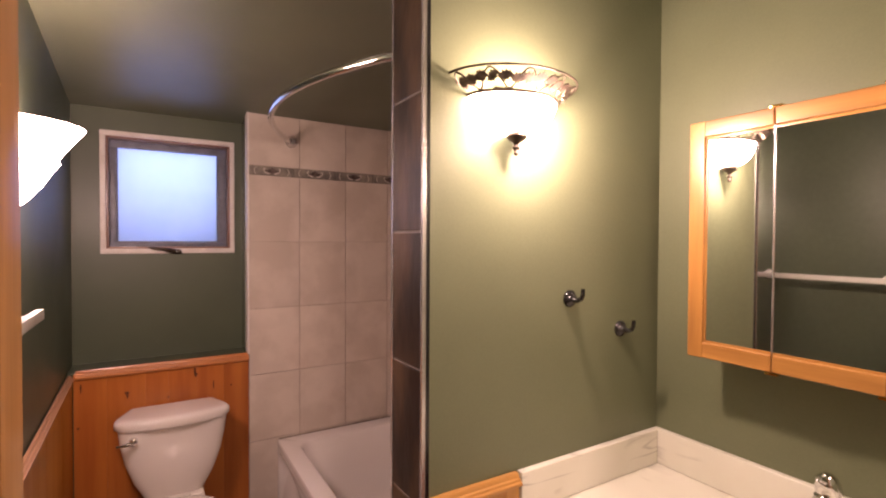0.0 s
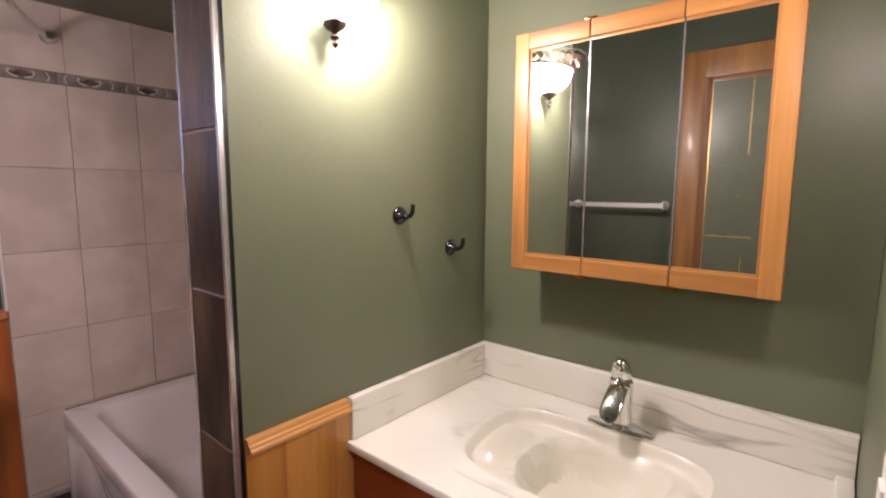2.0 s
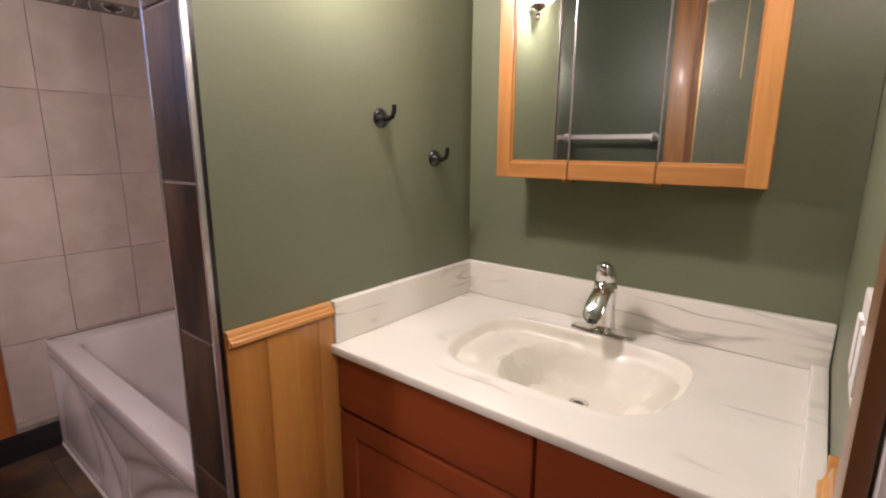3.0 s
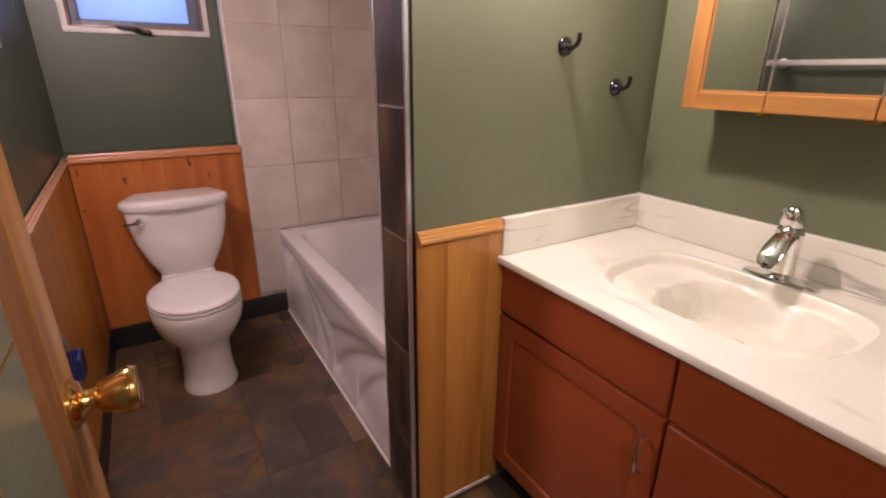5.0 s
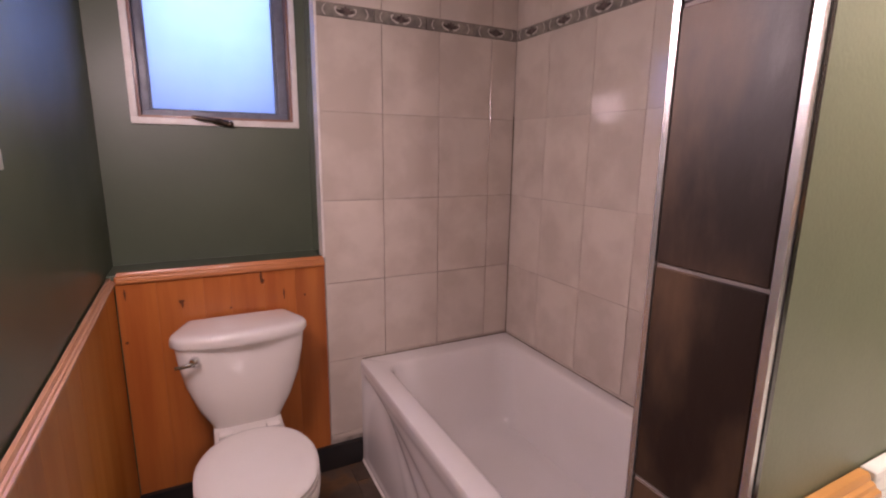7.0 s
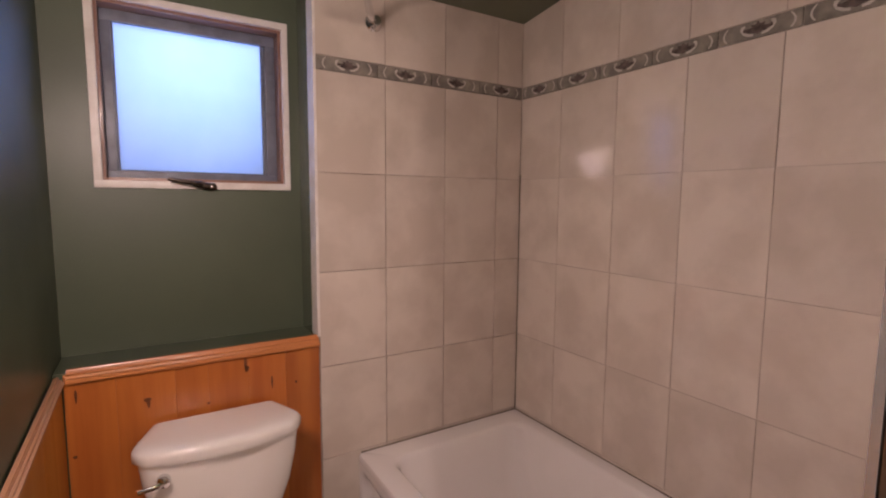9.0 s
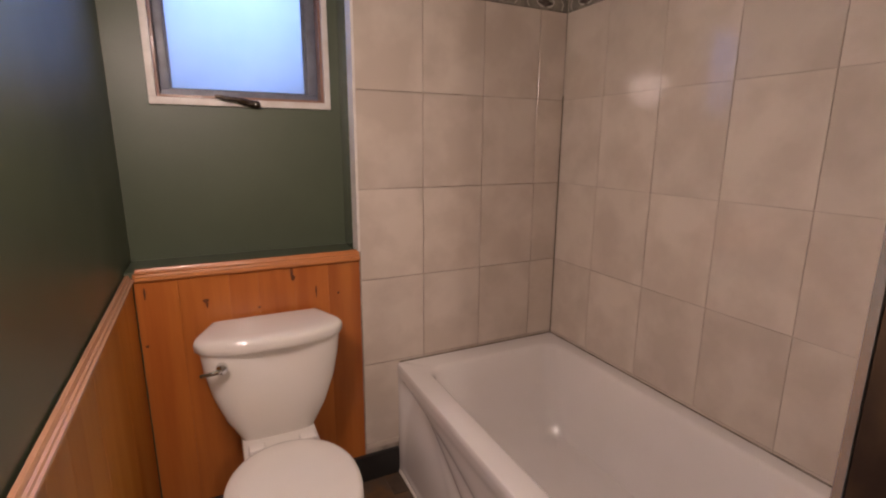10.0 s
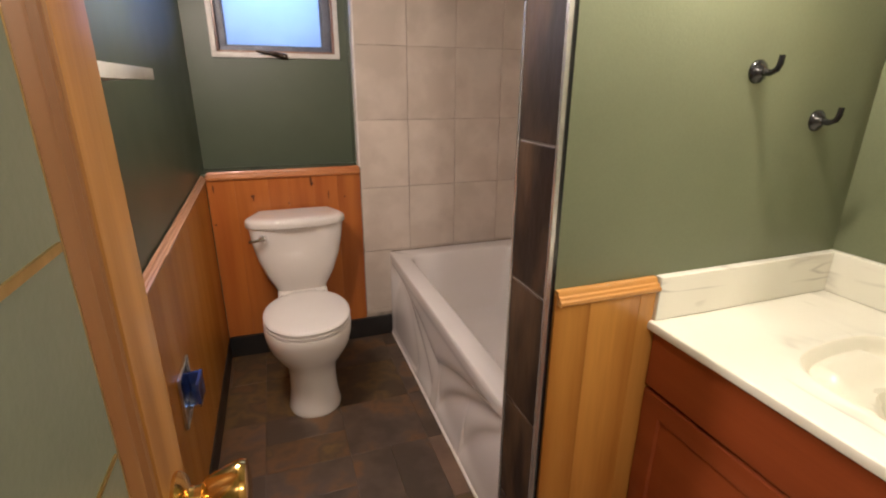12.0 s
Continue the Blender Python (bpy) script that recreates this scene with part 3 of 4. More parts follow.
# ---- partition end trims ----
structure("tile_edge_trim", wall_prism(XEND - 0.004, XEND + 0.014, YHOOK - 0.004, YHOOK + 0.005, 0.0), PEWTER, "satin metal tile edge strip", "trim")
structure("tile_edge_trim_tub", wall_prism(XEND - 0.004, XEND + 0.012, YTUB - 0.007, YTUB + 0.002, 0.0), PEWTER, "satin metal tile edge strip", "trim")
structure("edge_joint", wall_prism(XEND + 0.006, XEND + 0.014, YHOOK - 0.0055, YHOOK - 0.002, 0.0), BLACK, "dark joint beside the metal strip", "trim")
# White put here so the return shows the window's blue glow.
structure("tile_return_edge", wall_prism(0.4078, 0.4138, YTILE + 0.006, YTILE + 0.062, RAIL), WHITETRIM, "white strip for the window's glow on the tile return", "trim")
structure("tile_return", wall_prism(0.409, 0.4138, YTILE + 0.062, YWIN - 0.001, RAIL - 0.006), RETURNGREEN, "glossy green painted return beside the tiled wall", "wall")
structure("tile_side_trim", wall_prism(0.4075, 0.4165, YTILE - 0.003, YTILE + 0.0058, RAIL), WHITETRIM, "thin white edge of the tiled wall", "trim")

# ---- toilet ----
TX = 0.088
toilet = thing("toilet", (TX, 2.15, 0.0), "white two-piece toilet with closed lid and chrome lever", "toilet")
rings = []
for z, w, yf in ((0.375, 0.098, 2.335), (0.382, 0.110, 2.322), (0.41, 0.122, 2.312), (0.47, 0.153, 2.298), (0.56, 0.184, 2.288), (0.64, 0.200, 2.283), (0.704, 0.207, 2.280)):
    pts = []
    for i in range(21):
        a = math.pi * i / 20
        c, s = math.cos(a), math.sin(a)
        pts.append(Vector((TX + w * math.copysign(abs(c) ** 0.42, c), 2.36 - (2.36 - yf) * s ** 0.5, z)))
    pts += [Vector((TX - w, 2.462, z)), Vector((TX + w, 2.462, z))]
    rings.append(pts)
part("tank", loft(bmesh.new(), rings), CERAMIC, toilet)


def lid_outline(grow, z):
    """Flat back, clipped shoulders and a bowed front."""
    w, pts = 0.213 + grow, []
    for i in range(25):
        u = -1 + 2 * i / 24
        bow = 0.042 * (1 - abs(u) ** 2.2)
        clip = 0.030 * max(0.0, (abs(u) - 0.86) / 0.14) ** 1.6
        pts.append(Vector((TX + w * u, 2.302 - grow - bow + clip, z)))
    pts += [Vector((TX + w, 2.345 - grow, z)), Vector((TX + w * 0.80, 2.458, z)), Vector((TX - w * 0.80, 2.458, z)), Vector((TX - w, 2.345 - grow, z))]
    return pts


part("tank_lid", loft(bmesh.new(), [lid_outline(-0.004, 0.7045), lid_outline(0.003, 0.707), lid_outline(0.005, 0.714), lid_outline(0.005, 0.728), lid_outline(0.004, 0.735), lid_outline(0.0, 0.741), lid_outline(-0.007, 0.7455), lid_outline(-0.018, 0.748), lid_outline(-0.034, 0.749)]), CERAMIC, toilet)
lever = part("lever", tube(bmesh.new(), [(TX - 0.145, 2.274, 0.666), (TX - 0.160, 2.262, 0.664), (TX - 0.185, 2.262, 0.661), (TX - 0.205, 2.266, 0.659)], 0.006, 10, [0.008, 0.0075, 0.006, 0.006]), CHROME, toilet, "chrome flush lever")
part("lever_boss", turned(bmesh.new(), [(0.016, -0.016), (0.016, 0.006), (0.013, 0.012), (0.006, 0.015)], pose(TX - 0.148, 2.276, 0.666, 90, 0, 0)), CHROME, lever)
# bowl and foot
rings = []
for z, rx, yf, yb, cy in ((0.0, 0.108, 0.125, 0.24, 1.985), (0.012, 0.110, 0.127, 0.24, 1.985), (0.03, 0.104, 0.120, 0.24, 1.985), (0.09, 0.098, 0.112, 0.25, 1.99), (0.16, 0.098, 0.118, 0.25, 2.0),
                          (0.21, 0.110, 0.135, 0.25, 2.005), (0.25, 0.142, 0.172, 0.24, 2.01), (0.30, 0.168, 0.204, 0.235, 2.015), (0.345, 0.177, 0.214, 0.235, 2.018), (0.375, 0.177, 0.219, 0.235, 2.018), (0.385, 0.174, 0.216, 0.235, 2.018)):
    rings.append(ring(TX, cy, z, rx, yf, 48, 2.15, yb))
part("bowl", loft(bmesh.new(), rings), CERAMIC, toilet)
part("bowl_deck", boxed(TX - 0.115, TX + 0.115, 2.20, 2.44, 0.30, 0.3865, 0.02, 4), CERAMIC, toilet)
part("seat", loft(bmesh.new(), [ring(TX, 2.02, z, 0.174 + g, 0.218 + g, 48, 2.15, 0.20 + g) for z, g in ((0.3865, -0.004), (0.389, 0.0), (0.398, 0.001), (0.4015, -0.002))]), SEATPLASTIC, toilet)
lid = part("seat_lid", loft(bmesh.new(), [ring(TX, 2.02, z, 0.172 + g, 0.217 + g, 48, 2.15, 0.205 + g) for z, g in ((0.4045, -0.004), (0.406, 0.001), (0.414, 0.002), (0.419, -0.002), (0.4225, -0.012), (0.4245, -0.05))]), SEATPLASTIC, toilet, "closed white seat lid")
for s in (-1, 1):
    part("hinge", boxed(TX + s * 0.075 - 0.024, TX + s * 0.075 + 0.024, 2.222, 2.256, 0.388, 0.415, 0.008, 3), SEATPLASTIC, toilet)

# ---- bathtub ----
TBX0, TBZ = 0.548, 0.475
tub = thing("bathtub", (0.92, 1.77, 0.0), "white enamel bathtub with a moulded swooping apron", "bathtub")


def rounded(x0, x1, y0, y1, z, r, n=8):
    pts = []
    for cx, cy, a0 in ((x1 - r, y1 - r, 0), (x0 + r, y1 - r, 90), (x0 + r, y0 + r, 180), (x1 - r, y0 + r, 270)):
        for i in range(n + 1):
            a = radians(a0 + 90 * i / n)
            pts.append(Vector((cx + r * math.cos(a), cy + r * math.sin(a), z)))
    return pts


X1, Y0, Y1 = XTILE - 0.001, YTUB + 0.001, YTILE - 0.001
part("body", loft(bmesh.new(), [rounded(TBX0 + 0.088, X1, Y0, Y1, 0.05, 0.004), rounded(TBX0 + 0.088, X1, Y0, Y1, TBZ - 0.060, 0.004), rounded(TBX0 + 0.030, X1, Y0, Y1, TBZ - 0.030, 0.004), rounded(TBX0 + 0.001, X1, Y0, Y1, TBZ - 0.030, 0.006), rounded(TBX0, X1, Y0, Y1, TBZ - 0.008, 0.008),
                                rounded(TBX0 + 0.003, X1, Y0, Y1, TBZ - 0.002, 0.010), rounded(TBX0 + 0.009, X1, Y0, Y1, TBZ, 0.012), rounded(0.622, 1.235, 1.150, 2.392, TBZ, 0.07),
                                rounded(0.630, 1.228, 1.157, 2.386, TBZ - 0.003, 0.07), rounded(0.638, 1.220, 1.165, 2.376, TBZ - 0.014, 0.075), rounded(0.662, 1.200, 1.20, 2.335, TBZ - 0.16, 0.085),
                                rounded(0.682, 1.185, 1.23, 2.290, TBZ - 0.30, 0.095), rounded(0.702, 1.168, 1.26, 2.255, TBZ - 0.345, 0.10), rounded(0.740, 1.130, 1.31, 2.200, TBZ - 0.362, 0.10)]), TUBWHITE, tub)


def apron_relief(y, z):
    """Reach of the apron's draped folds: each line cuts in sharply below and swells out again."""
    def fold(d, w):
        return 1 / (1 + math.exp(-max(-40.0, min(40.0, d / w))))

    def crease(line, slope, depth, reach):
        d = (line - z) / math.sqrt(1 + slope * slope)
        return -depth * fold(d, 0.014) * math.exp(-max(0.0, d) / reach)
    u = (y - 1.74) / 0.62
    rise = 1 - (1 - min(1.0, abs(u))) ** 1.8
    h = crease(0.24 + (0.13 if u > 0 else 0.145) * rise, 0.16 / 0.62 * (1 - min(1.0, abs(u))) ** 0.8, 0.032, 0.10)
    for foot, width, top, depth, reach in ((1.79, 0.56, 0.36, 0.026, 0.07), (1.98, 0.36, 0.33, 0.008, 0.06), (1.72, -0.60, 0.392, 0.033, 0.07), (1.45, -0.31, 0.338, 0.030, 0.06)):
        w = (y - foot) / width
        if w > 0.002:
            h += crease(top * w ** 0.5, 0.5 * top / abs(width) * w ** -0.5, depth, reach)
    low = fold(z - 0.024, 0.004) if y > 2.02 else fold(z - 0.045, 0.014)
    edge = fold(0.412 - z, 0.006) * fold(0.672 - abs(y - 1.77), 0.008) * low
    h = max(h, -0.06)
    return edge * (h - 0.004)


NY, NZ = 220, 76
verts, faces = [], []
for i in range(NY + 1):
    y = Y0 + (Y1 - Y0) * i / NY
    for j in range(NZ + 1):
        z = 0.004 + (TBZ - 0.032 - 0.004) * j / NZ
        verts.append((TBX0 + 0.003 - apron_relief(y, z), y, z))
for i in range(NY):
    for j in range(NZ):
        a = i * (NZ + 1) + j
        faces.append((a, a + 1, a + NZ + 2, a + NZ + 1))
me = bpy.data.meshes.new("apron")
me.from_pydata(verts, [], faces)
bm = bmesh.new()
bm.from_mesh(me)
rim = [e for e in bm.edges if e.is_boundary]
moved = bmesh.ops.extrude_edge_only(bm, edges=rim)
for v in (g for g in moved["geom"] if isinstance(g, bmesh.types.BMVert)):
    v.co.x = TBX0 + 0.086
bmesh.ops.recalc_face_normals(bm, faces=bm.faces[:])
part("apron", bm, TUBWHITE, tub)
part("caulk_bead", tube(bmesh.new(), [(TBX0 + 0.001, Y0, 0.004), (TBX0 + 0.001, Y1, 0.004)], 0.006, 8), WHITETRIM, tub, "white caulk bead along the floor")

# Thin dark lines where tub and tiles meet.
part("caulk_line", boxed(TBX0 + 0.01, X1, Y1 - 0.0035, Y1 + 0.0006, TBZ, TBZ + 0.004), CAULK, tub, "dark caulk line")
part("caulk_line", boxed(X1 - 0.0035, X1 + 0.0006, Y0, Y1 - 0.004, TBZ, TBZ + 0.0035), CAULK, tub, "dark caulk line")
structure("corner_joint", boxed(XTILE - 0.0035, XTILE - 0.0002, YTILE - 0.0035, YTILE - 0.0002, TBZ + 0.004, 1.50), CAULK, "dark joint in the tiled corner", "trim")

# ---- curtain rod ----
rod = thing("shower_curtain_rod", (0.606, YTILE, 1.99), "bowed polished chrome shower curtain rod", "curtain rod")
pts = [(0.62 - 0.222 * max(0.0, 1 - abs((y - 1.77) / 0.705) ** 2.0), y, 1.99) for y in np.linspace(YTUB + 0.004, YTILE - 0.004, 41)]
part("rail", tube(bmesh.new(), pts, 0.0125, 14), CHROME, rod)
for y, s in ((YTILE, 90), (YTUB, -90)):
    part("flange", turned(bmesh.new(), [(0.030, 0.0), (0.030, 0.006), (0.024, 0.014), (0.018, 0.030), (0.015, 0.034)], pose(0.618, y, 1.99, s, 0, 0)), CHROME, rod)

# ---- vanity ----
CX0, CY0, CY1, CZ = 0.790, YDOOR + 0.002, YHOOK - 0.002, 0.805
vanity = thing("vanity_cabinet", (1.08, 0.43, 0.0), "reddish cherry vanity cabinet with drawers and doors", "cabinet")
bm = boxed(0.824, 0.842, CY0, CY1, 0.095, CZ - 0.023, 0.001)
for y0, y1 in ((CY0, CY0 + 0.016), (CY1 - 0.016, CY1)):
    box(bm, 0.842, XVAN - 0.002, y0, y1, 0.095, CZ - 0.023)
box(bm, 0.842, XVAN - 0.002, CY0 + 0.016, CY1 - 0.016, 0.095, 0.111)
part("carcass", bm, CHERRY, vanity)
part("toe_kick", boxed(0.872, 0.890, CY0, CY1, 0.0, 0.095), BLACK, vanity, "black recessed toe kick")
SEAM = 0.362


def raised_front(y0, y1, z0, z1, raised):
    bm = boxed(0.808, 0.8225, y0, y1, z0, z1, 0.004, 3)
    if raised:
        bm.free()
        bm = bmesh.new()

        def rect(x, d):
            return [Vector((x, y, z)) for y, z in ((y0 + d, z0 + d), (y1 - d, z0 + d), (y1 - d, z1 - d), (y0 + d, z1 - d))]
        loft(bm, [rect(0.8225, 0.0), rect(0.8115, 0.0), rect(0.8088, 0.0012), rect(0.808, 0.004), rect(0.808, 0.050), rect(0.8095, 0.053), rect(0.8155, 0.056), rect(0.8155, 0.060), rect(0.8075, 0.092), rect(0.8068, 0.096)])
    return bm


def pull(parent, at, upright):
    d = Vector((0, 0, 0.044)) if upright else Vector((0, 0.044, 0))
    out = Vector((-0.024, 0, 0))
    c = Vector(at)
    pts = [c + d, c + d + out * 0.7, c + d * 0.75 + out, c + out * 1.1, c - d * 0.75 + out, c - d + out * 0.7, c - d]
    part("pull", tube(bmesh.new(), pts, 0.0045, 8, [0.007, 0.0045, 0.0042, 0.0042, 0.0042, 0.0045, 0.007]), CHROME, parent, "slim chrome pull")


part("false_drawer", raised_front(SEAM + 0.004, CY1 - 0.012, 0.637, 0.776, False), CHERRY, vanity)
part("false_drawer", raised_front(CY0 + 0.030, SEAM - 0.004, 0.637, 0.776, False), CHERRY, vanity)
d = part("cabinet_door", raised_front(SEAM + 0.004, CY1 - 0.012, 0.108, 0.624, True), CHERRY, vanity)
pull(d, (0.807, SEAM + 0.032, 0.525), True)
d = part("drawer", raised_front(CY0 + 0.030, SEAM - 0.004, 0.345, 0.624, False), CHERRY, vanity)
pull(d, (0.807, 0.182, 0.480), False)
d = part("drawer", raised_front(CY0 + 0.030, SEAM - 0.004, 0.108, 0.332, False), CHERRY, vanity)
pull(d, (0.807, 0.182, 0.220), False)

top = thing("countertop", (1.08, 0.43, CZ - 0.03), "white cultured marble vanity top with integral sink", "countertop")
SX, SY = 1.072, 0.440


def smoothstep(a, b, t):
    t = min(1.0, max(0.0, (t - a) / (b - a)))
    return t * t * (3 - 2 * t)


def outer_r(x, y):
    back = 0.256 + 0.14 * min(0.0, (x - SX))
    return (abs((x - SX) / 0.171) ** 4.4 + abs((y - SY) / back) ** 4.4) ** (1 / 4.4)


def sink_z(x, y):
    """A moulded recess with soap ledges at both ends and a deep bowl between."""
    r = outer_r(x, y)
    shelf = 0.030 * smoothstep(1.0, 0.91, r)
    q = (abs((x - SX - 0.004) / 0.156) ** 2.6 + abs((y - 0.405) / 0.168) ** 2.6) ** (1 / 2.6)
    bowl = 0.080 * smoothstep(1.0, 0.66, q) + 0.010 * smoothstep(0.6, 0.0, q)
    ledge = 0.015 * smoothstep(0.60, 0.70, abs(y - SY) / 0.256) * smoothstep(0.98, 0.72, abs(x - SX) / 0.10) * smoothstep(1.0, 0.85, r)
    lip = 0.002 * smoothstep(1.12, 1.02, r) * smoothstep(0.94, 1.0, r)
    return CZ - shelf - bowl * smoothstep(1.0, 0.88, r) + ledge + lip


def rim_point(a, r):
    """The point at angle a on the contour r of the recess."""
    lo, hi = 0.0, 0.5
    for _ in range(30):
        m = (lo + hi) / 2
        if outer_r(SX + m * math.cos(a), SY + m * math.sin(a)) < r:
            lo = m
        else:
            hi = m
    return SX + lo * math.cos(a), SY + lo * math.sin(a)


X_IN, X_OUT = CX0 + 0.006, XVAN - 0.004
angles = sorted([2 * math.pi * i / 176 for i in range(176)] + [math.atan2(y - SY, x - SX) % (2 * math.pi) for x in (X_IN, X_OUT) for y in (CY0, CY1)])


def slab_edge(a):
    c, t = math.cos(a), math.sin(a)
    d = min(((X_OUT if c > 0 else X_IN) - SX) / c if abs(c) > 1e-9 else 9.0, ((CY1 if t > 0 else CY0) - SY) / t if abs(t) > 1e-9 else 9.0)
    return SX + d * c, SY + d * t


def lifted(pts):
    return [Vector((x, y, sink_z(x, y))) for x, y in pts]


start = [rim_point(a, 1.0) for a in angles]
border = [slab_edge(a) for a in angles]
bm = loft(bmesh.new(), [lifted([(x0 + (x1 - x0) * f, y0 + (y1 - y0) * f) for (x0, y0), (x1, y1) in zip(start, border)]) for f in (0.0, 0.03, 0.06, 0.10, 0.16, 0.3, 0.6, 1.0)], False, False)
front = [(X_IN, CZ), (CX0 + 0.002, CZ - 0.0015), (CX0, CZ - 0.006), (CX0, CZ - 0.019), (CX0 + 0.003, CZ - 0.022), (0.85, CZ - 0.0225)]
rows = [[bm.verts.new((x, y, z)) for x, z in front] for y in (CY0, CY1)]
for k in range(len(front) - 1):
    bm.faces.new((rows[0][k], rows[1][k], rows[1][k + 1], rows[0][k + 1]))
bmesh.ops.recalc_face_normals(bm, faces=bm.faces[:])
part("slab", bm, MARBLE, top)
part("basin", loft(bmesh.new(), [lifted([rim_point(a, r) for a in angles]) for r in (1.0, 0.985, 0.97, 0.95, 0.93, 0.90, 0.87, 0.84, 0.80, 0.75, 0.70, 0.64, 0.58, 0.52, 0.46, 0.40, 0.33, 0.26, 0.18, 0.10, 0.03)], False, True), BASIN, top, "cream moulded sink basin, slightly darkened for its shade")
part("backsplash", boxed(XVAN - 0.022, XVAN - 0.001, CY0, CY1, CZ + 0.0005, 0.912, 0.005, 3), MARBLE, top)
part("side_splash", boxed(CX0 + 0.010, XVAN - 0.022, CY1 - 0.020, CY1, CZ + 0.0005, 0.912, 0.005, 3), MARBLE_SIDE, top)
part("end_lip", boxed(CX0 + 0.02, XVAN - 0.022, CY0, CY0 + 0.032, CZ - 0.002, CZ + 0.017, 0.009, 4), MARBLE, top)
drain = part("drain", turned(bmesh.new(), [(0.024, 0.0), (0.024, 0.003), (0.019, 0.004), (0.018, 0.001), (0.006, 0.0015)], pose(1.106, 0.405, sink_z(1.106, 0.405) + 0.0005)), CHROME, top, "chrome sink drain")
part("stopper", turned(bmesh.new(), [(0.014, 0.0), (0.014, 0.005), (0.010, 0.008), (0.003, 0.009)], pose(1.106, 0.405, sink_z(1.106, 0.405) + 0.001)), CHROME, drain)

# ---- faucet ----
FX, FY, FZ = 1.275, 0.420, CZ
faucet = thing("faucet", (FX, FY, FZ), "chrome single-lever faucet on a long base plate", "faucet")
part("base_plate", loft(bmesh.new(), [ring(FX, FY, FZ + z, 0.029 * g, 0.084 * g, 40, 2.4) for z, g in ((0.0005, 1.0), (0.005, 1.0), (0.009, 0.95), (0.0115, 0.82))]), CHROME, faucet)
part("body", loft(bmesh.new(), [ring(FX - k, FY, FZ + z, rx, ry, 32, 2.3) for z, rx, ry, k in ((0.010, 0.029, 0.033, 0.0), (0.015, 0.025, 0.029, 0.0), (0.030, 0.023, 0.027, 0.0), (0.065, 0.023, 0.026, 0.001), (0.100, 0.025, 0.028, 0.003), (0.122, 0.026, 0.029, 0.004),
                                                                                             (0.133, 0.023, 0.026, 0.005), (0.137, 0.019, 0.021, 0.005))]), CHROME, faucet)
spout = []
for dx, dz, w, h in ((0.004, 0.116, 0.021, 0.021), (-0.018, 0.116, 0.023, 0.021), (-0.040, 0.106, 0.024, 0.019), (-0.062, 0.090, 0.025, 0.017), (-0.080, 0.073, 0.024, 0.014), (-0.086, 0.066, 0.020, 0.010)):
    spout.append([Vector((FX + dx + h * 0.60 * math.sin(a), FY + w * math.cos(a), FZ + dz + h * math.sin(a))) for a in (2 * math.pi * i / 24 for i in range(24))])
spout_part = part("spout", loft(bmesh.new(), spout), CHROME, faucet)
part("aerator", turned(bmesh.new(), [(0.012, 0.0), (0.013, 0.004), (0.013, 0.010), (0.010, 0.012)], pose(FX - 0.078, FY, FZ + 0.052)), BLACK, spout_part, "dark aerator mouth")
lev = part("lever", loft(bmesh.new(), [ring(FX - 0.005 - k, FY, FZ + z, rx, ry, 28, 2.2) for z, rx, ry, k in ((0.137, 0.018, 0.020, 0.0), (0.141, 0.022, 0.024, 0.0), (0.152, 0.023, 0.025, 0.001), (0.166, 0.021, 0.022, 0.004), (0.178, 0.017, 0.018, 0.006), (0.185, 0.010, 0.011, 0.007))]), CHROME, faucet)
part("lever_tip", tube(bmesh.new(), [(FX - 0.012, FY, FZ + 0.168), (FX - 0.030, FY + 0.003, FZ + 0.174), (FX - 0.046, FY + 0.005, FZ + 0.182)], 0.008, 12, [0.011, 0.009, 0.006]), CHROME, lev)

# ---- medicine cabinet ----
MX, MY0, MY1, MZ0, MZ1 = 1.240, 0.110, 0.729, 1.190, 1.806
cab = thing("medicine_cabinet", (XVAN, 0.417, MZ0), "honey oak medicine cabinet with three mirror doors", "cabinet")
part("body", boxed(MX + 0.022, XVAN, MY0 + 0.012, MY1 - 0.012, MZ0 + 0.010, MZ1 - 0.010, 0.002), OAK_H, cab)
G1, G2, FW = 0.319, 0.526, 0.041


def frame_bar(y0, y1, z0, z1):
    """A bar with a rounded outer face and a lower inner lip."""
    return boxed(MX, MX + 0.020, y0, y1, z0, z1, 0.005, 3)


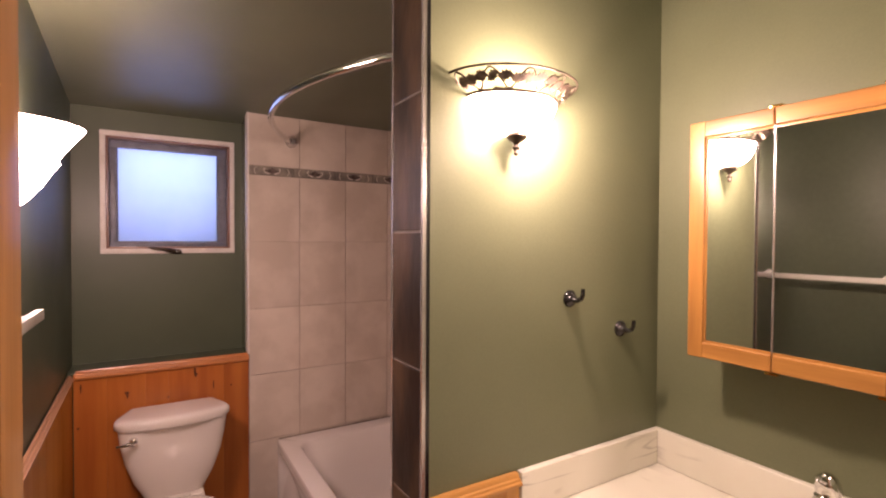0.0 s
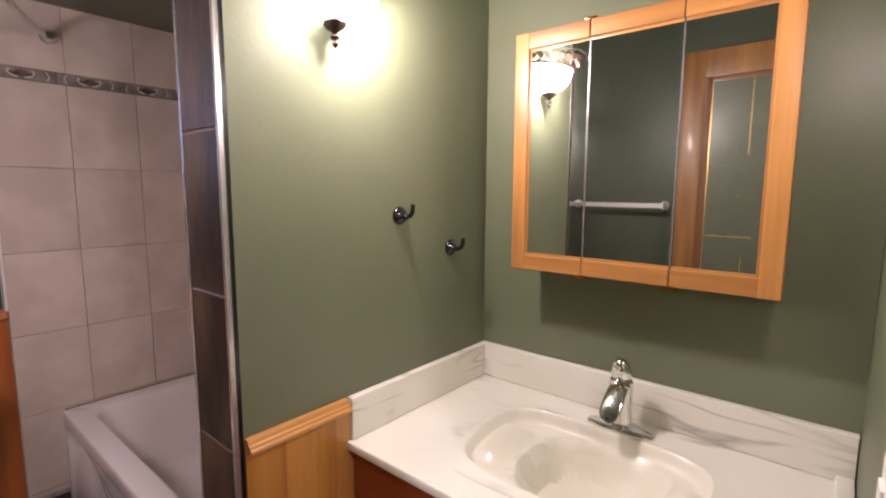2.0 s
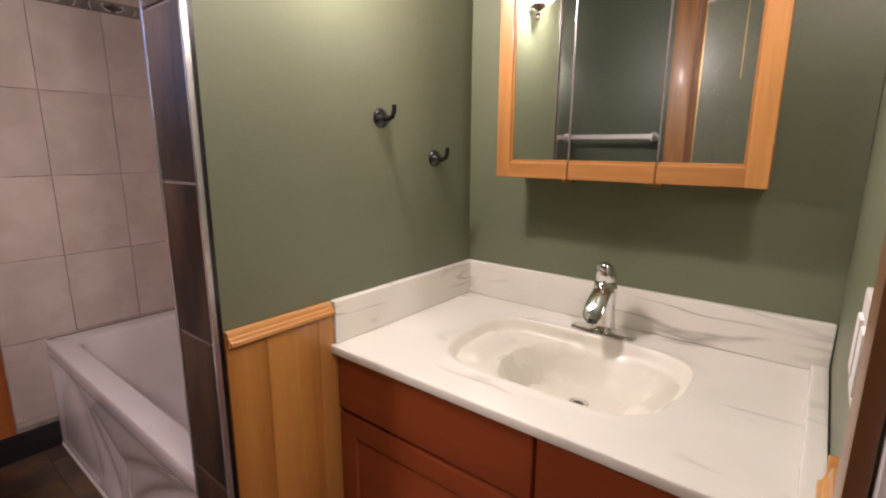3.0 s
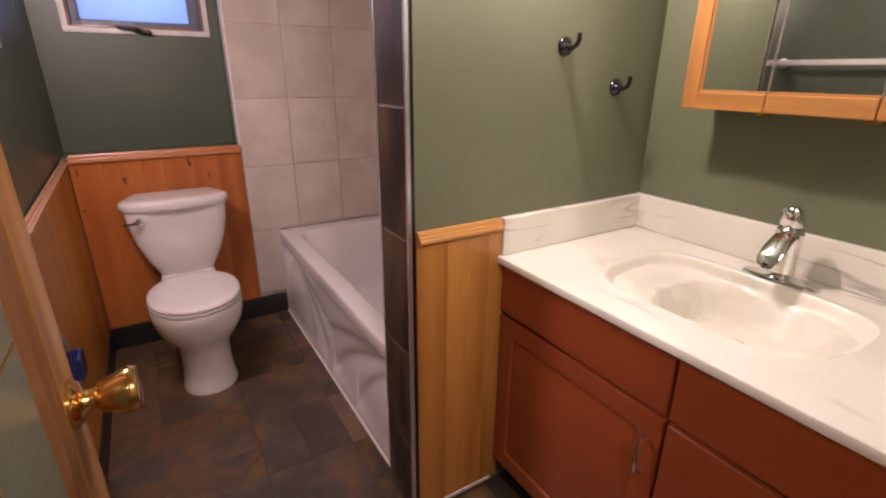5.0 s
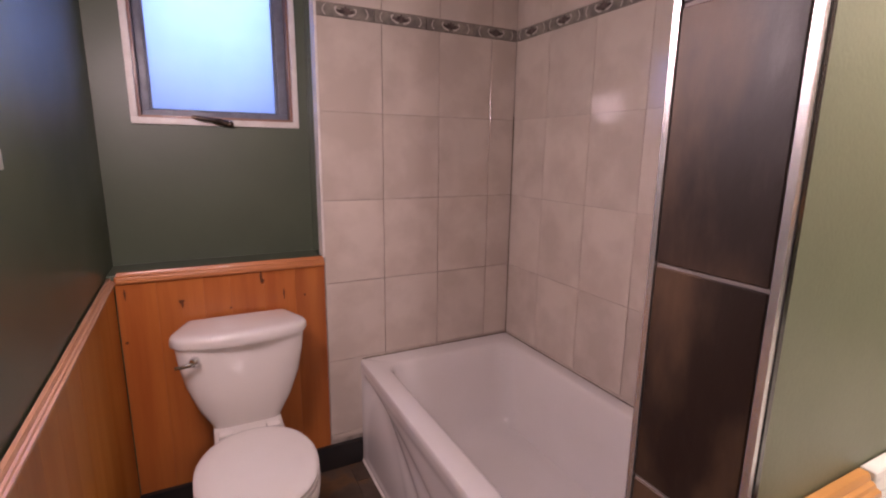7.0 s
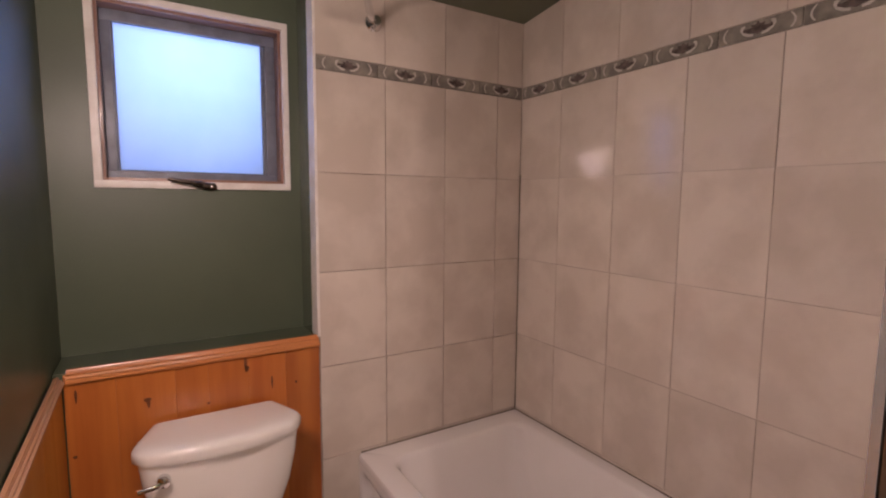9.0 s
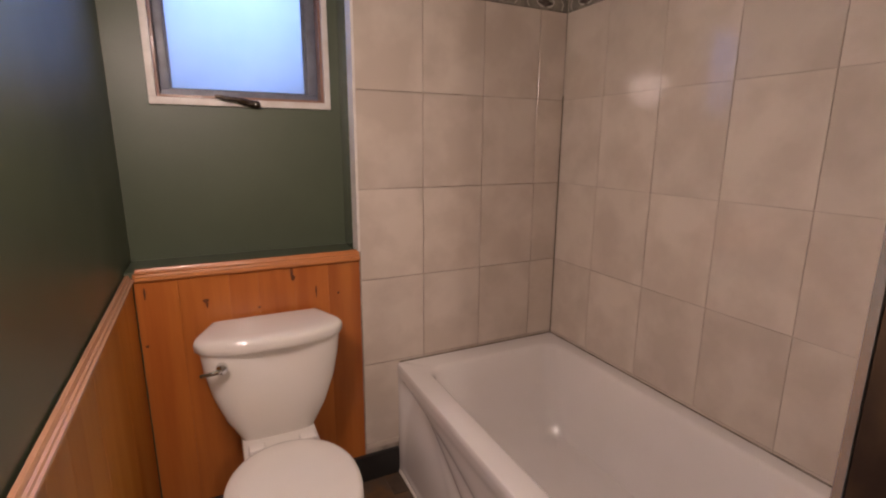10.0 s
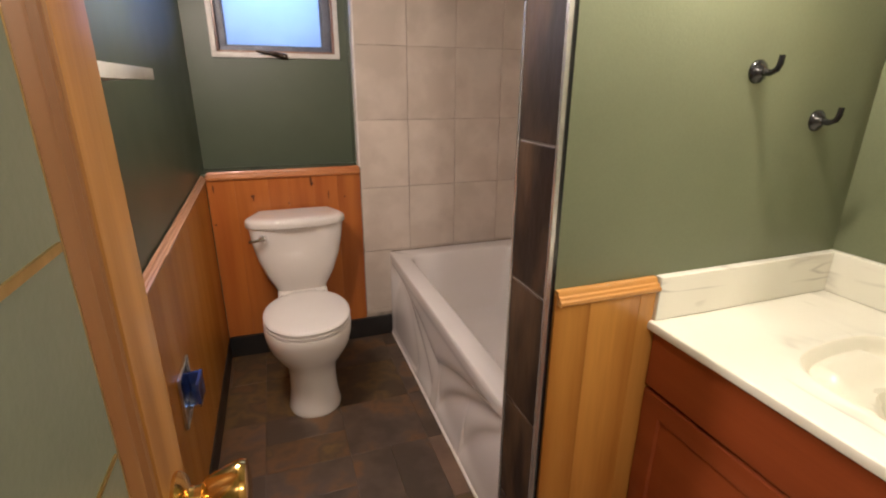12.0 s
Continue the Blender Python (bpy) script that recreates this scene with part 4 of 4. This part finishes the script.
for y0, y1, lo, hi in ((MY0, G1 - 0.0010, True, False), (G1 + 0.0010, G2 - 0.0010, False, False), (G2 + 0.0010, MY1, False, True)):
    m0, m1 = (y0 + FW if lo else y0), (y1 - FW if hi else y1)
    d = part("mirror_door", boxed(MX + 0.010, MX + 0.0205, y0 + 0.002, y1 - 0.002, MZ0 + 0.012, MZ1 - 0.012), OAK_H, cab)
    for z0, z1 in ((MZ0, MZ0 + FW), (MZ1 - FW, MZ1)):
        bar = part("rail", frame_bar(y0, y1, z0, z1), OAK_H, d)
        inner = (z1, z1 + 0.006) if z0 == MZ0 else (z0 - 0.006, z0)
        part("inner_lip", boxed(MX + 0.0045, MX + 0.012, m0 + 0.001, m1 - 0.001, inner[0] - 0.001, inner[1], 0.0015), OAK_H, bar)
    if lo or hi:
        s0, s1 = (y0, m0) if lo else (m1, y1)
        part("stile", boxed(MX - 0.0015, MX + 0.020, s0, s1, MZ0 - 0.0005, MZ1 + 0.0005, 0.005, 3), OAK_V, d)
        side = (s1 - 0.001, s1 + 0.006) if lo else (s0 - 0.006, s0 + 0.001)
        part("inner_lip", boxed(MX + 0.0042, MX + 0.012, side[0], side[1], MZ0 + FW, MZ1 - FW, 0.0015), OAK_V, d)
    part("mirror", boxed(MX + 0.006, MX + 0.0098, m0 + 0.001, m1 - 0.001, MZ0 + FW - 0.004, MZ1 - FW + 0.004), MIRROR, d, "clear mirror glass")
    for edge, on in ((m0, not lo), (m1, not hi)):
        if on:
            part("mirror_edge", boxed(MX + 0.0035, MX + 0.0062, edge - 0.0003, edge + 0.0007, MZ0 + FW, MZ1 - FW) if edge == m0 else boxed(MX + 0.0035, MX + 0.0062, edge - 0.0007, edge + 0.0003, MZ0 + FW, MZ1 - FW), PEWTER, d, "bright bevelled mirror edge")
for y in (G1, G2):
    for z0, z1 in ((MZ1, MZ1 + 0.006), (MZ0 - 0.007, MZ0)):
        part("hinge", boxed(MX + 0.001, MX + 0.018, y - 0.014, y + 0.014, z0, z1, 0.002), BRASS, cab, "small brass hinge")

# ---- hooks ----
def robe_hook(x, z):
    y = YHOOK
    hook = thing("robe_hook", (x, y, z), "glossy black robe hook on the green wall", "hook", "robe hooks")
    part("rosette", turned(bmesh.new(), [(0.0235, 0.0), (0.0235, 0.004), (0.021, 0.008), (0.013, 0.013), (0.009, 0.017)], pose(x, y, z, 90, 0, 0)), BLACK, hook)
    part("arm", tube(bmesh.new(), [(x, y - 0.012, z), (x + 0.002, y - 0.028, z - 0.003), (x + 0.003, y - 0.040, z + 0.003), (x + 0.004, y - 0.044, z + 0.014), (x + 0.004, y - 0.045, z + 0.030)], 0.0055, 10, [0.0085, 0.0066, 0.0062, 0.0062, 0.0056]), BLACK, hook)


robe_hook(0.982, 1.337)
robe_hook(1.191, 1.236)

# ---- sconces ----
def half_ring(a, b, z, n=36, inset=0.0):
    return [Vector((a * math.cos(math.pi * i / n), -b * math.sin(math.pi * i / n) - inset, z)) for i in range(n + 1)]


def filigree_sconce(m, glass):
    """Half bowl of frosted glass under a pierced bronze leaf band; local -y points into the room."""
    s = thing("wall_sconce", (0, 0, 0), "lit half-bowl glass sconce with pierced bronze leaf band", "wall lamp", "leaf band sconces")
    prof = [(0.126, 0.092, -0.040), (0.125, 0.091, -0.052), (0.118, 0.086, -0.072), (0.104, 0.076, -0.092), (0.082, 0.060, -0.108), (0.054, 0.042, -0.120), (0.028, 0.024, -0.125)]
    part("glass_bowl", loft(bmesh.new(), [half_ring(a, b, z) for a, b, z in prof], False, True, False), glass, s, "glowing frosted glass half bowl")
    A0, B0, A1, B1, H = 0.128, 0.098, 0.178, 0.142, 0.042
    bm = bmesh.new()
    tube(bm, half_ring(A1, B1, 0.0), 0.0028, 8)
    tube(bm, half_ring(A0, B0, -H), 0.0042, 8)
    band = part("band_frame", bm, BRONZE, s, "aged bronze double ring")

    def on_band(ang, f):
        f = min(1.0, max(0.0, f))
        return Vector(((A0 + (A1 - A0) * f) * math.cos(ang), -(B0 + (B1 - B0) * f) * math.sin(ang), -H + H * f))
    random.seed(11)
    leaf = [(-1.0, 0.0), (-0.72, 0.16), (-0.60, 0.38), (-0.42, 0.22), (-0.22, 0.50), (-0.05, 0.26), (0.18, 0.46), (0.32, 0.20), (0.58, 0.30), (0.66, 0.10), (1.0, 0.0),
            (0.62, -0.12), (0.50, -0.32), (0.28, -0.18), (0.05, -0.48), (-0.12, -0.24), (-0.38, -0.40), (-0.50, -0.16), (-0.80, -0.14)]
    ang = 0.10
    while ang < math.pi - 0.08:
        size, tilt = random.uniform(0.120, 0.145), random.choice((-1, 1)) * random.uniform(0.15, 0.6)
        mid = random.uniform(0.38, 0.62)
        c, t = math.cos(tilt), math.sin(tilt)
        outline = [on_band(ang + size * (u * c - v * t), mid + 0.34 * u * t + 0.56 * v * c) for u, v in leaf]
        out = Vector((math.cos(ang), -math.sin(ang), -0.6)).normalized() * random.uniform(0.002, 0.005)
        part("leaf", prism(bmesh.new(), outline, out), BRONZE, band, smooth=False)
        step = random.uniform(0.175, 0.205)
        vine = [on_band(ang + step * k / 5, 0.5 + 0.42 * math.sin(2.2 * (ang + step * k / 5) * 5)) for k in range(6)]
        part("vine", tube(bmesh.new(), vine, 0.0022, 6), BRONZE, band)
        ang += step
    part("finial", turned(bmesh.new(), [(0.009, 0.012), (0.025, 0.004), (0.026, -0.002), (0.020, -0.011), (0.009, -0.018), (0.006, -0.023), (0.011, -0.030), (0.006, -0.037), (0.008, -0.043), (0.003, -0.050)], pose(0, -0.026, -0.126)), BRONZE, s, "ribbed bronze finial")
    part("wall_plate", boxed(-0.05, 0.05, -0.008, -0.001, -0.09, -0.01, 0.003), BRONZE, s)
    s.matrix_world = m
    return s


filigree_sconce(pose(0.770, YHOOK - 0.001, 1.876), SHADE)
filigree_sconce(pose(0.838, YDOOR + 0.001, 1.802, 0, 0, 180), DIMSHADE)
vase = thing("glass_sconce", (0, 0, 0), "lit flared white glass wall sconce above the towel bar", "wall lamp")
prof = [(0.155, 0.166, 0.0), (0.142, 0.152, -0.018), (0.120, 0.130, -0.047), (0.106, 0.114, -0.070), (0.101, 0.110, -0.082), (0.104, 0.113, -0.087), (0.094, 0.100, -0.108), (0.072, 0.076, -0.148), (0.052, 0.054, -0.178), (0.030, 0.032, -0.198), (0.010, 0.010, -0.204)]
part("glass_shade", loft(bmesh.new(), [half_ring(a, b, z) for a, b, z in prof], False, True, False), VASE, vase, "glowing white flared glass")
part("wall_plate", boxed(-0.04, 0.04, -0.008, -0.001, -0.14, -0.03, 0.003), WHITEPLASTIC, vase)
vase.matrix_world = pose(XL + 0.001, 1.50, 1.768, 0, 0, 90)

# ---- towel bar, paper holder, switch ----
bar = thing("towel_bar", (XL, 1.03, 1.325), "white plastic flat towel bar on two brackets", "towel bar")
part("bar", boxed(-0.210, -0.194, 0.735, 1.335, 1.315, 1.338, 0.003), WHITEPLASTIC, bar)
for y in (0.755, 1.235):
    post = part("bracket", loft(bmesh.new(), [[Vector((x, y + w * math.cos(a), 1.326 + h * math.sin(a))) for a in (2 * math.pi * i / 16 for i in range(16))] for x, w, h in ((XL + 0.010, 0.015, 0.022), (XL + 0.03, 0.011, 0.015), (-0.222, 0.009, 0.011), (-0.209, 0.009, 0.010))]), WHITEPLASTIC, bar)
    part("flange", turned(bmesh.new(), [(0.023, 0.001), (0.023, 0.006), (0.016, 0.012)], pose(XL, y, 1.326, 0, 90, 0)), WHITEPLASTIC, post)

holder = thing("toilet_paper_holder", (XW, 1.445, 0.49), "square chrome paper holder with glossy blue faces", "paper holder")
plate = part("back_plate", boxed(XW + 0.001, XW + 0.007, 1.372, 1.516, 0.412, 0.568, 0.002), CHROME, holder, "square polished chrome back plate")
for y0, y1, z0, z1 in ((1.372, 1.516, 0.558, 0.568), (1.372, 1.516, 0.412, 0.422), (1.372, 1.382, 0.422, 0.558), (1.506, 1.516, 0.422, 0.558)):
    part("rim", boxed(XW + 0.0065, XW + 0.011, y0, y1, z0, z1, 0.002), PEWTER, plate)
arm = part("arm", boxed(XW + 0.007, XW + 0.044, 1.418, 1.498, 0.448, 0.456, 0.002), CHROME, holder, "chrome arm")
part("face_plate", boxed(XW + 0.036, XW + 0.044, 1.418, 1.498, 0.456, 0.522, 0.002), BLUEGLOSS, holder, "glossy blue front face")
part("cheek", boxed(XW + 0.007, XW + 0.036, 1.490, 1.498, 0.456, 0.520, 0.002), BLUEGLOSS, arm)

switch = thing("light_switch", (0.755, YDOOR, 1.06), "white double rocker switch plate on the green wall", "light switch")
part("plate", boxed(0.697, 0.812, YDOOR + 0.0005, YDOOR + 0.008, 1.000, 1.118, 0.003), WHITEPLASTIC, switch)
for x in (0.727, 0.782):
    part("rocker", boxed(x - 0.017, x + 0.017, YDOOR + 0.006, YDOOR + 0.012, 1.026, 1.092, 0.003), WHITEPLASTIC, switch)

# ---- wall tiles ----
ROWS = [0.153, 0.486, 0.819, 1.148, 1.481, 1.811]
J = 0.0011


def top_tile(outline_y, x0, x1, z0, mat, parent, along):
    """A tile of the top course, cut to the slope."""
    y0, y1 = outline_y
    bm = bmesh.new()
    low = [Vector(p) for p in ((x0, y0, z0), (x1, y0, z0), (x1, y1, z0), (x0, y1, z0))]
    loft(bm, [low, [Vector((p.x, p.y, ceiling_z(p.y) - 0.002)) for p in low]])
    return part("tile", bm, mat, parent, smooth=False)


def tile_wall(parent, cuts, face, axis, into, bottom):
    """Tiles between cuts along an axis; face: the glazed plane; into: sign of the wall's depth."""
    d = 0.012
    for a, b in zip(cuts, cuts[1:]):
        for z0, z1 in zip([bottom] + ROWS, ROWS):
            if z1 - z0 < 0.01 or z1 <= bottom:
                continue
            z0 = max(z0, bottom)
            lift = random.uniform(-0.0006, 0.0006)
            c, f = (a + b) / 2, face + into * (d / 2 + lift)
            size = (b - a - 2 * J, d, z1 - z0 - 2 * J) if axis == "x" else (d, b - a - 2 * J, z1 - z0 - 2 * J)
            at = (c, f, (z0 + z1) / 2) if axis == "x" else (f, c, (z0 + z1) / 2)
            piece("tile", size, at, TILE, parent, 0.0007)
        f0, f1 = sorted((face, face + into * d))
        if axis == "x":
            top_tile((f0, f1), a + J, b - J, 1.858 + J, TILE, parent, axis)
        else:
            top_tile((a + J, b - J), f0, f1, 1.858 + J, TILE, parent, axis)


def border_run(parent, start, end, face, axis, into):
    """Decor strip: grey tiles with a dark leaf between two pale scrolls."""
    n = max(1, round(abs(end - start) / 0.2))
    step = (end - start) / n
    out = -into
    for k in range(n):
        c = start + (k + 0.5) * step
        w = abs(step) - 2 * J
        if axis == "x":
            t = piece("border_tile", (w, 0.012, 0.044), (c, face + into * 0.005, 1.8345), BORDER, parent, 0.0012)
        else:
            t = piece("border_tile", (0.012, w, 0.044), (face + into * 0.005, c, 1.8345), BORDER, parent, 0.0012)

        def put(name, outline, mat, lift):
            bm = bmesh.new()
            if axis == "x":
                pts, dep = [(c + u, face - into * 0.001, 1.8345 + v) for u, v in outline], (0, out * lift, 0)
            else:
                pts, dep = [(face - into * 0.001, c + u, 1.8345 + v) for u, v in outline], (out * lift, 0, 0)
            prism(bm, pts, dep)
            part(name, bm, mat, parent, smooth=False)
        put("leaf", [(-0.036, -0.001), (-0.034, 0.006), (-0.027, 0.004), (-0.014, 0.006), (-0.017, 0.013), (-0.006, 0.011), (0.0, 0.019), (0.006, 0.011), (0.017, 0.013), (0.014, 0.006), (0.027, 0.004), (0.034, 0.006), (0.036, -0.001), (0.022, -0.007), (0.010, -0.008), (0.0, -0.013), (-0.010, -0.008), (-0.022, -0.007)], BORDERDARK, 0.0014)
        for q in (-1, 1):
            curl = [(0.010, -0.0165), (0.024, -0.0145), (0.036, -0.007), (0.043, 0.004), (0.041, 0.013), (0.032, 0.0155), (0.030, 0.0105), (0.0345, 0.008), (0.035, 0.003), (0.030, -0.003), (0.020, -0.0085), (0.010, -0.011)]
            put("scroll", [(q * u, v) for u, v in curl], BORDERLIGHT, 0.0008)
        for q in (-1, 1):
            wave = [(q * (0.072 + 0.010 * math.sin(3.0 * i / 8)), 0.018 - 0.036 * i / 8) for i in range(9)]
            put("swirl", wave + [(u + q * 0.005, v) for u, v in reversed(wave)], BORDERLIGHT, 0.0006)


random.seed(3)
tile_wall(wall_tub_end, [0.416, 0.662, 0.909, 1.157, 1.285], YTILE, "x", 1, 0.128)
tile_wall(wall_tub_side, [YTUB + 0.001, 1.256, 1.506, 1.754, 1.999, 2.252, YTILE], XTILE, "y", 1, 0.43)
tile_wall(partition, [0.545, 0.79, 1.035, 1.285], YTUB, "x", -1, 0.43)
border_run(wall_tub_end, 0.416, 1.283, YTILE, "x", 1)
border_run(wall_tub_side, YTUB + 0.002, YTILE - 0.002, XTILE, "y", 1)
border_run(partition, 0.545, 1.283, YTUB, "x", -1)

# dark tiles on the partition's end
zs = [0.0, 0.255, 0.563, 0.885, 1.199, 1.514, 1.828]
for z0, z1 in zip(zs, zs[1:]):
    piece("dark_tile", (0.014, YTUB - YHOOK - 0.016, z1 - z0 - 0.005), (XEND + 0.005, (YTUB + YHOOK) / 2, (z0 + z1) / 2), DARKTILE, partition, 0.0015)
bm = bmesh.new()
low = [Vector(p) for p in ((XEND - 0.002, YHOOK + 0.007, 1.8305), (XEND + 0.012, YHOOK + 0.007, 1.8305), (XEND + 0.012, YTUB - 0.009, 1.8305), (XEND - 0.002, YTUB - 0.009, 1.8305))]
part("dark_tile", loft(bm, [low, [Vector((p.x, p.y, ceiling_z(p.y) - 0.002)) for p in low]]), DARKTILE, partition, smooth=False)
part("grout_bed", boxed(XEND + 0.0015, XEND + 0.012, YHOOK + 0.006, YTUB - 0.008, 0.0, 2.28), PALEGROUT, partition, smooth=False)

# ---- pine boards ----
random.seed(8)


def boards(parent, start, end, axis, face, into, z0, z1, mat, drop=0.0):
    p = start
    while p < end - 0.001:
        w = min(random.choice((0.088, 0.115, 0.130, 0.145)), end - p)
        if end - p - w < 0.03:
            w = end - p
        c, f = p + w / 2, face + into * 0.006 + random.uniform(-0.0003, 0.0003)
        size, at = ((w - 0.0002, 0.012, z1 - z0), (c, f, (z0 + z1) / 2)) if axis == "x" else ((0.012, w - 0.0002, z1 - drop * (end - c) - z0), (f, c, (z0 + z1 - drop * (end - c)) / 2))
        piece("board", size, at, mat, parent, 0.0005)
        p += w


boards(wall_north, -0.277, 0.413, "x", YWAIN, 1, 0.108, RAIL - 0.01, PINE)
boards(wall_west, 0.0, YWAIN - 0.001, "y", XW, -1, 0.0, 0.908, LEFTPINE, RAILDROP)
boards(partition, 0.541, 0.824, "x", YHOOK - 0.012, 1, 0.03, CAPZ - 0.01, GOLDPINE)
boards(wall_south, 0.643, 0.822, "x", YDOOR + 0.012, -1, 0.03, CAPZ - 0.01, GOLDPINE)
structure("board_foot", boxed(0.541, 0.80, YHOOK - 0.015, YHOOK - 0.0005, 0.020, 0.030), WHITETRIM, "thin pale strip under the boarding", "trim")


def knot(parent, x, z, w, h):
    bm = prism(bmesh.new(), [(x + w * math.cos(a) * (1 + 0.2 * math.sin(3 * a)), YWAIN + 0.0002, z + h * math.sin(a)) for a in (2 * math.pi * i / 14 for i in range(14))], (0, -0.0012, 0))
    part("knot", bm, KNOT, parent, smooth=False)


for x, z, w, h in ((-0.089, 0.814, 0.009, 0.007), (-0.087, 0.802, 0.004, 0.012), (0.177, 0.872, 0.0045, 0.024), (0.181, 0.858, 0.007, 0.010), (-0.252, 0.858, 0.003, 0.020), (0.256, 0.800, 0.003, 0.022), (0.333, 0.786, 0.004, 0.005), (-0.262, 0.690, 0.005, 0.005), (0.068, 0.770, 0.005, 0.004)):
    knot(wall_north, x, z, w, h)

# ---- floor tiles ----
random.seed(21)
for i in range(5):
    for j in range(9):
        x, y = 0.783 - 0.3 * (i + 1) + 0.15, -0.20 + 0.3 * j + 0.15
        kind = random.choice("wwhhvq")
        cuts = {"w": [(0, 0, 0.3, 0.3)], "h": [(0, -0.075, 0.3, 0.15), (0, 0.075, 0.3, 0.15)], "v": [(-0.075, 0, 0.15, 0.3), (0.075, 0, 0.15, 0.3)],
                "q": [(-0.075, -0.075, 0.15, 0.15), (0.075, -0.075, 0.15, 0.15), (0, 0.075, 0.3, 0.15)]}[kind]
        for dx, dy, w, h in cuts:
            if x + dx + w / 2 > XW - 0.02:
                piece("floor_tile", (w - 0.0008, h - 0.0008, 0.006), (x + dx, y + dy, -0.0032 + random.uniform(-0.0003, 0.0003)), TANSLATE if (i, j) == (0, 5) else SLATE, floor, 0.0006)
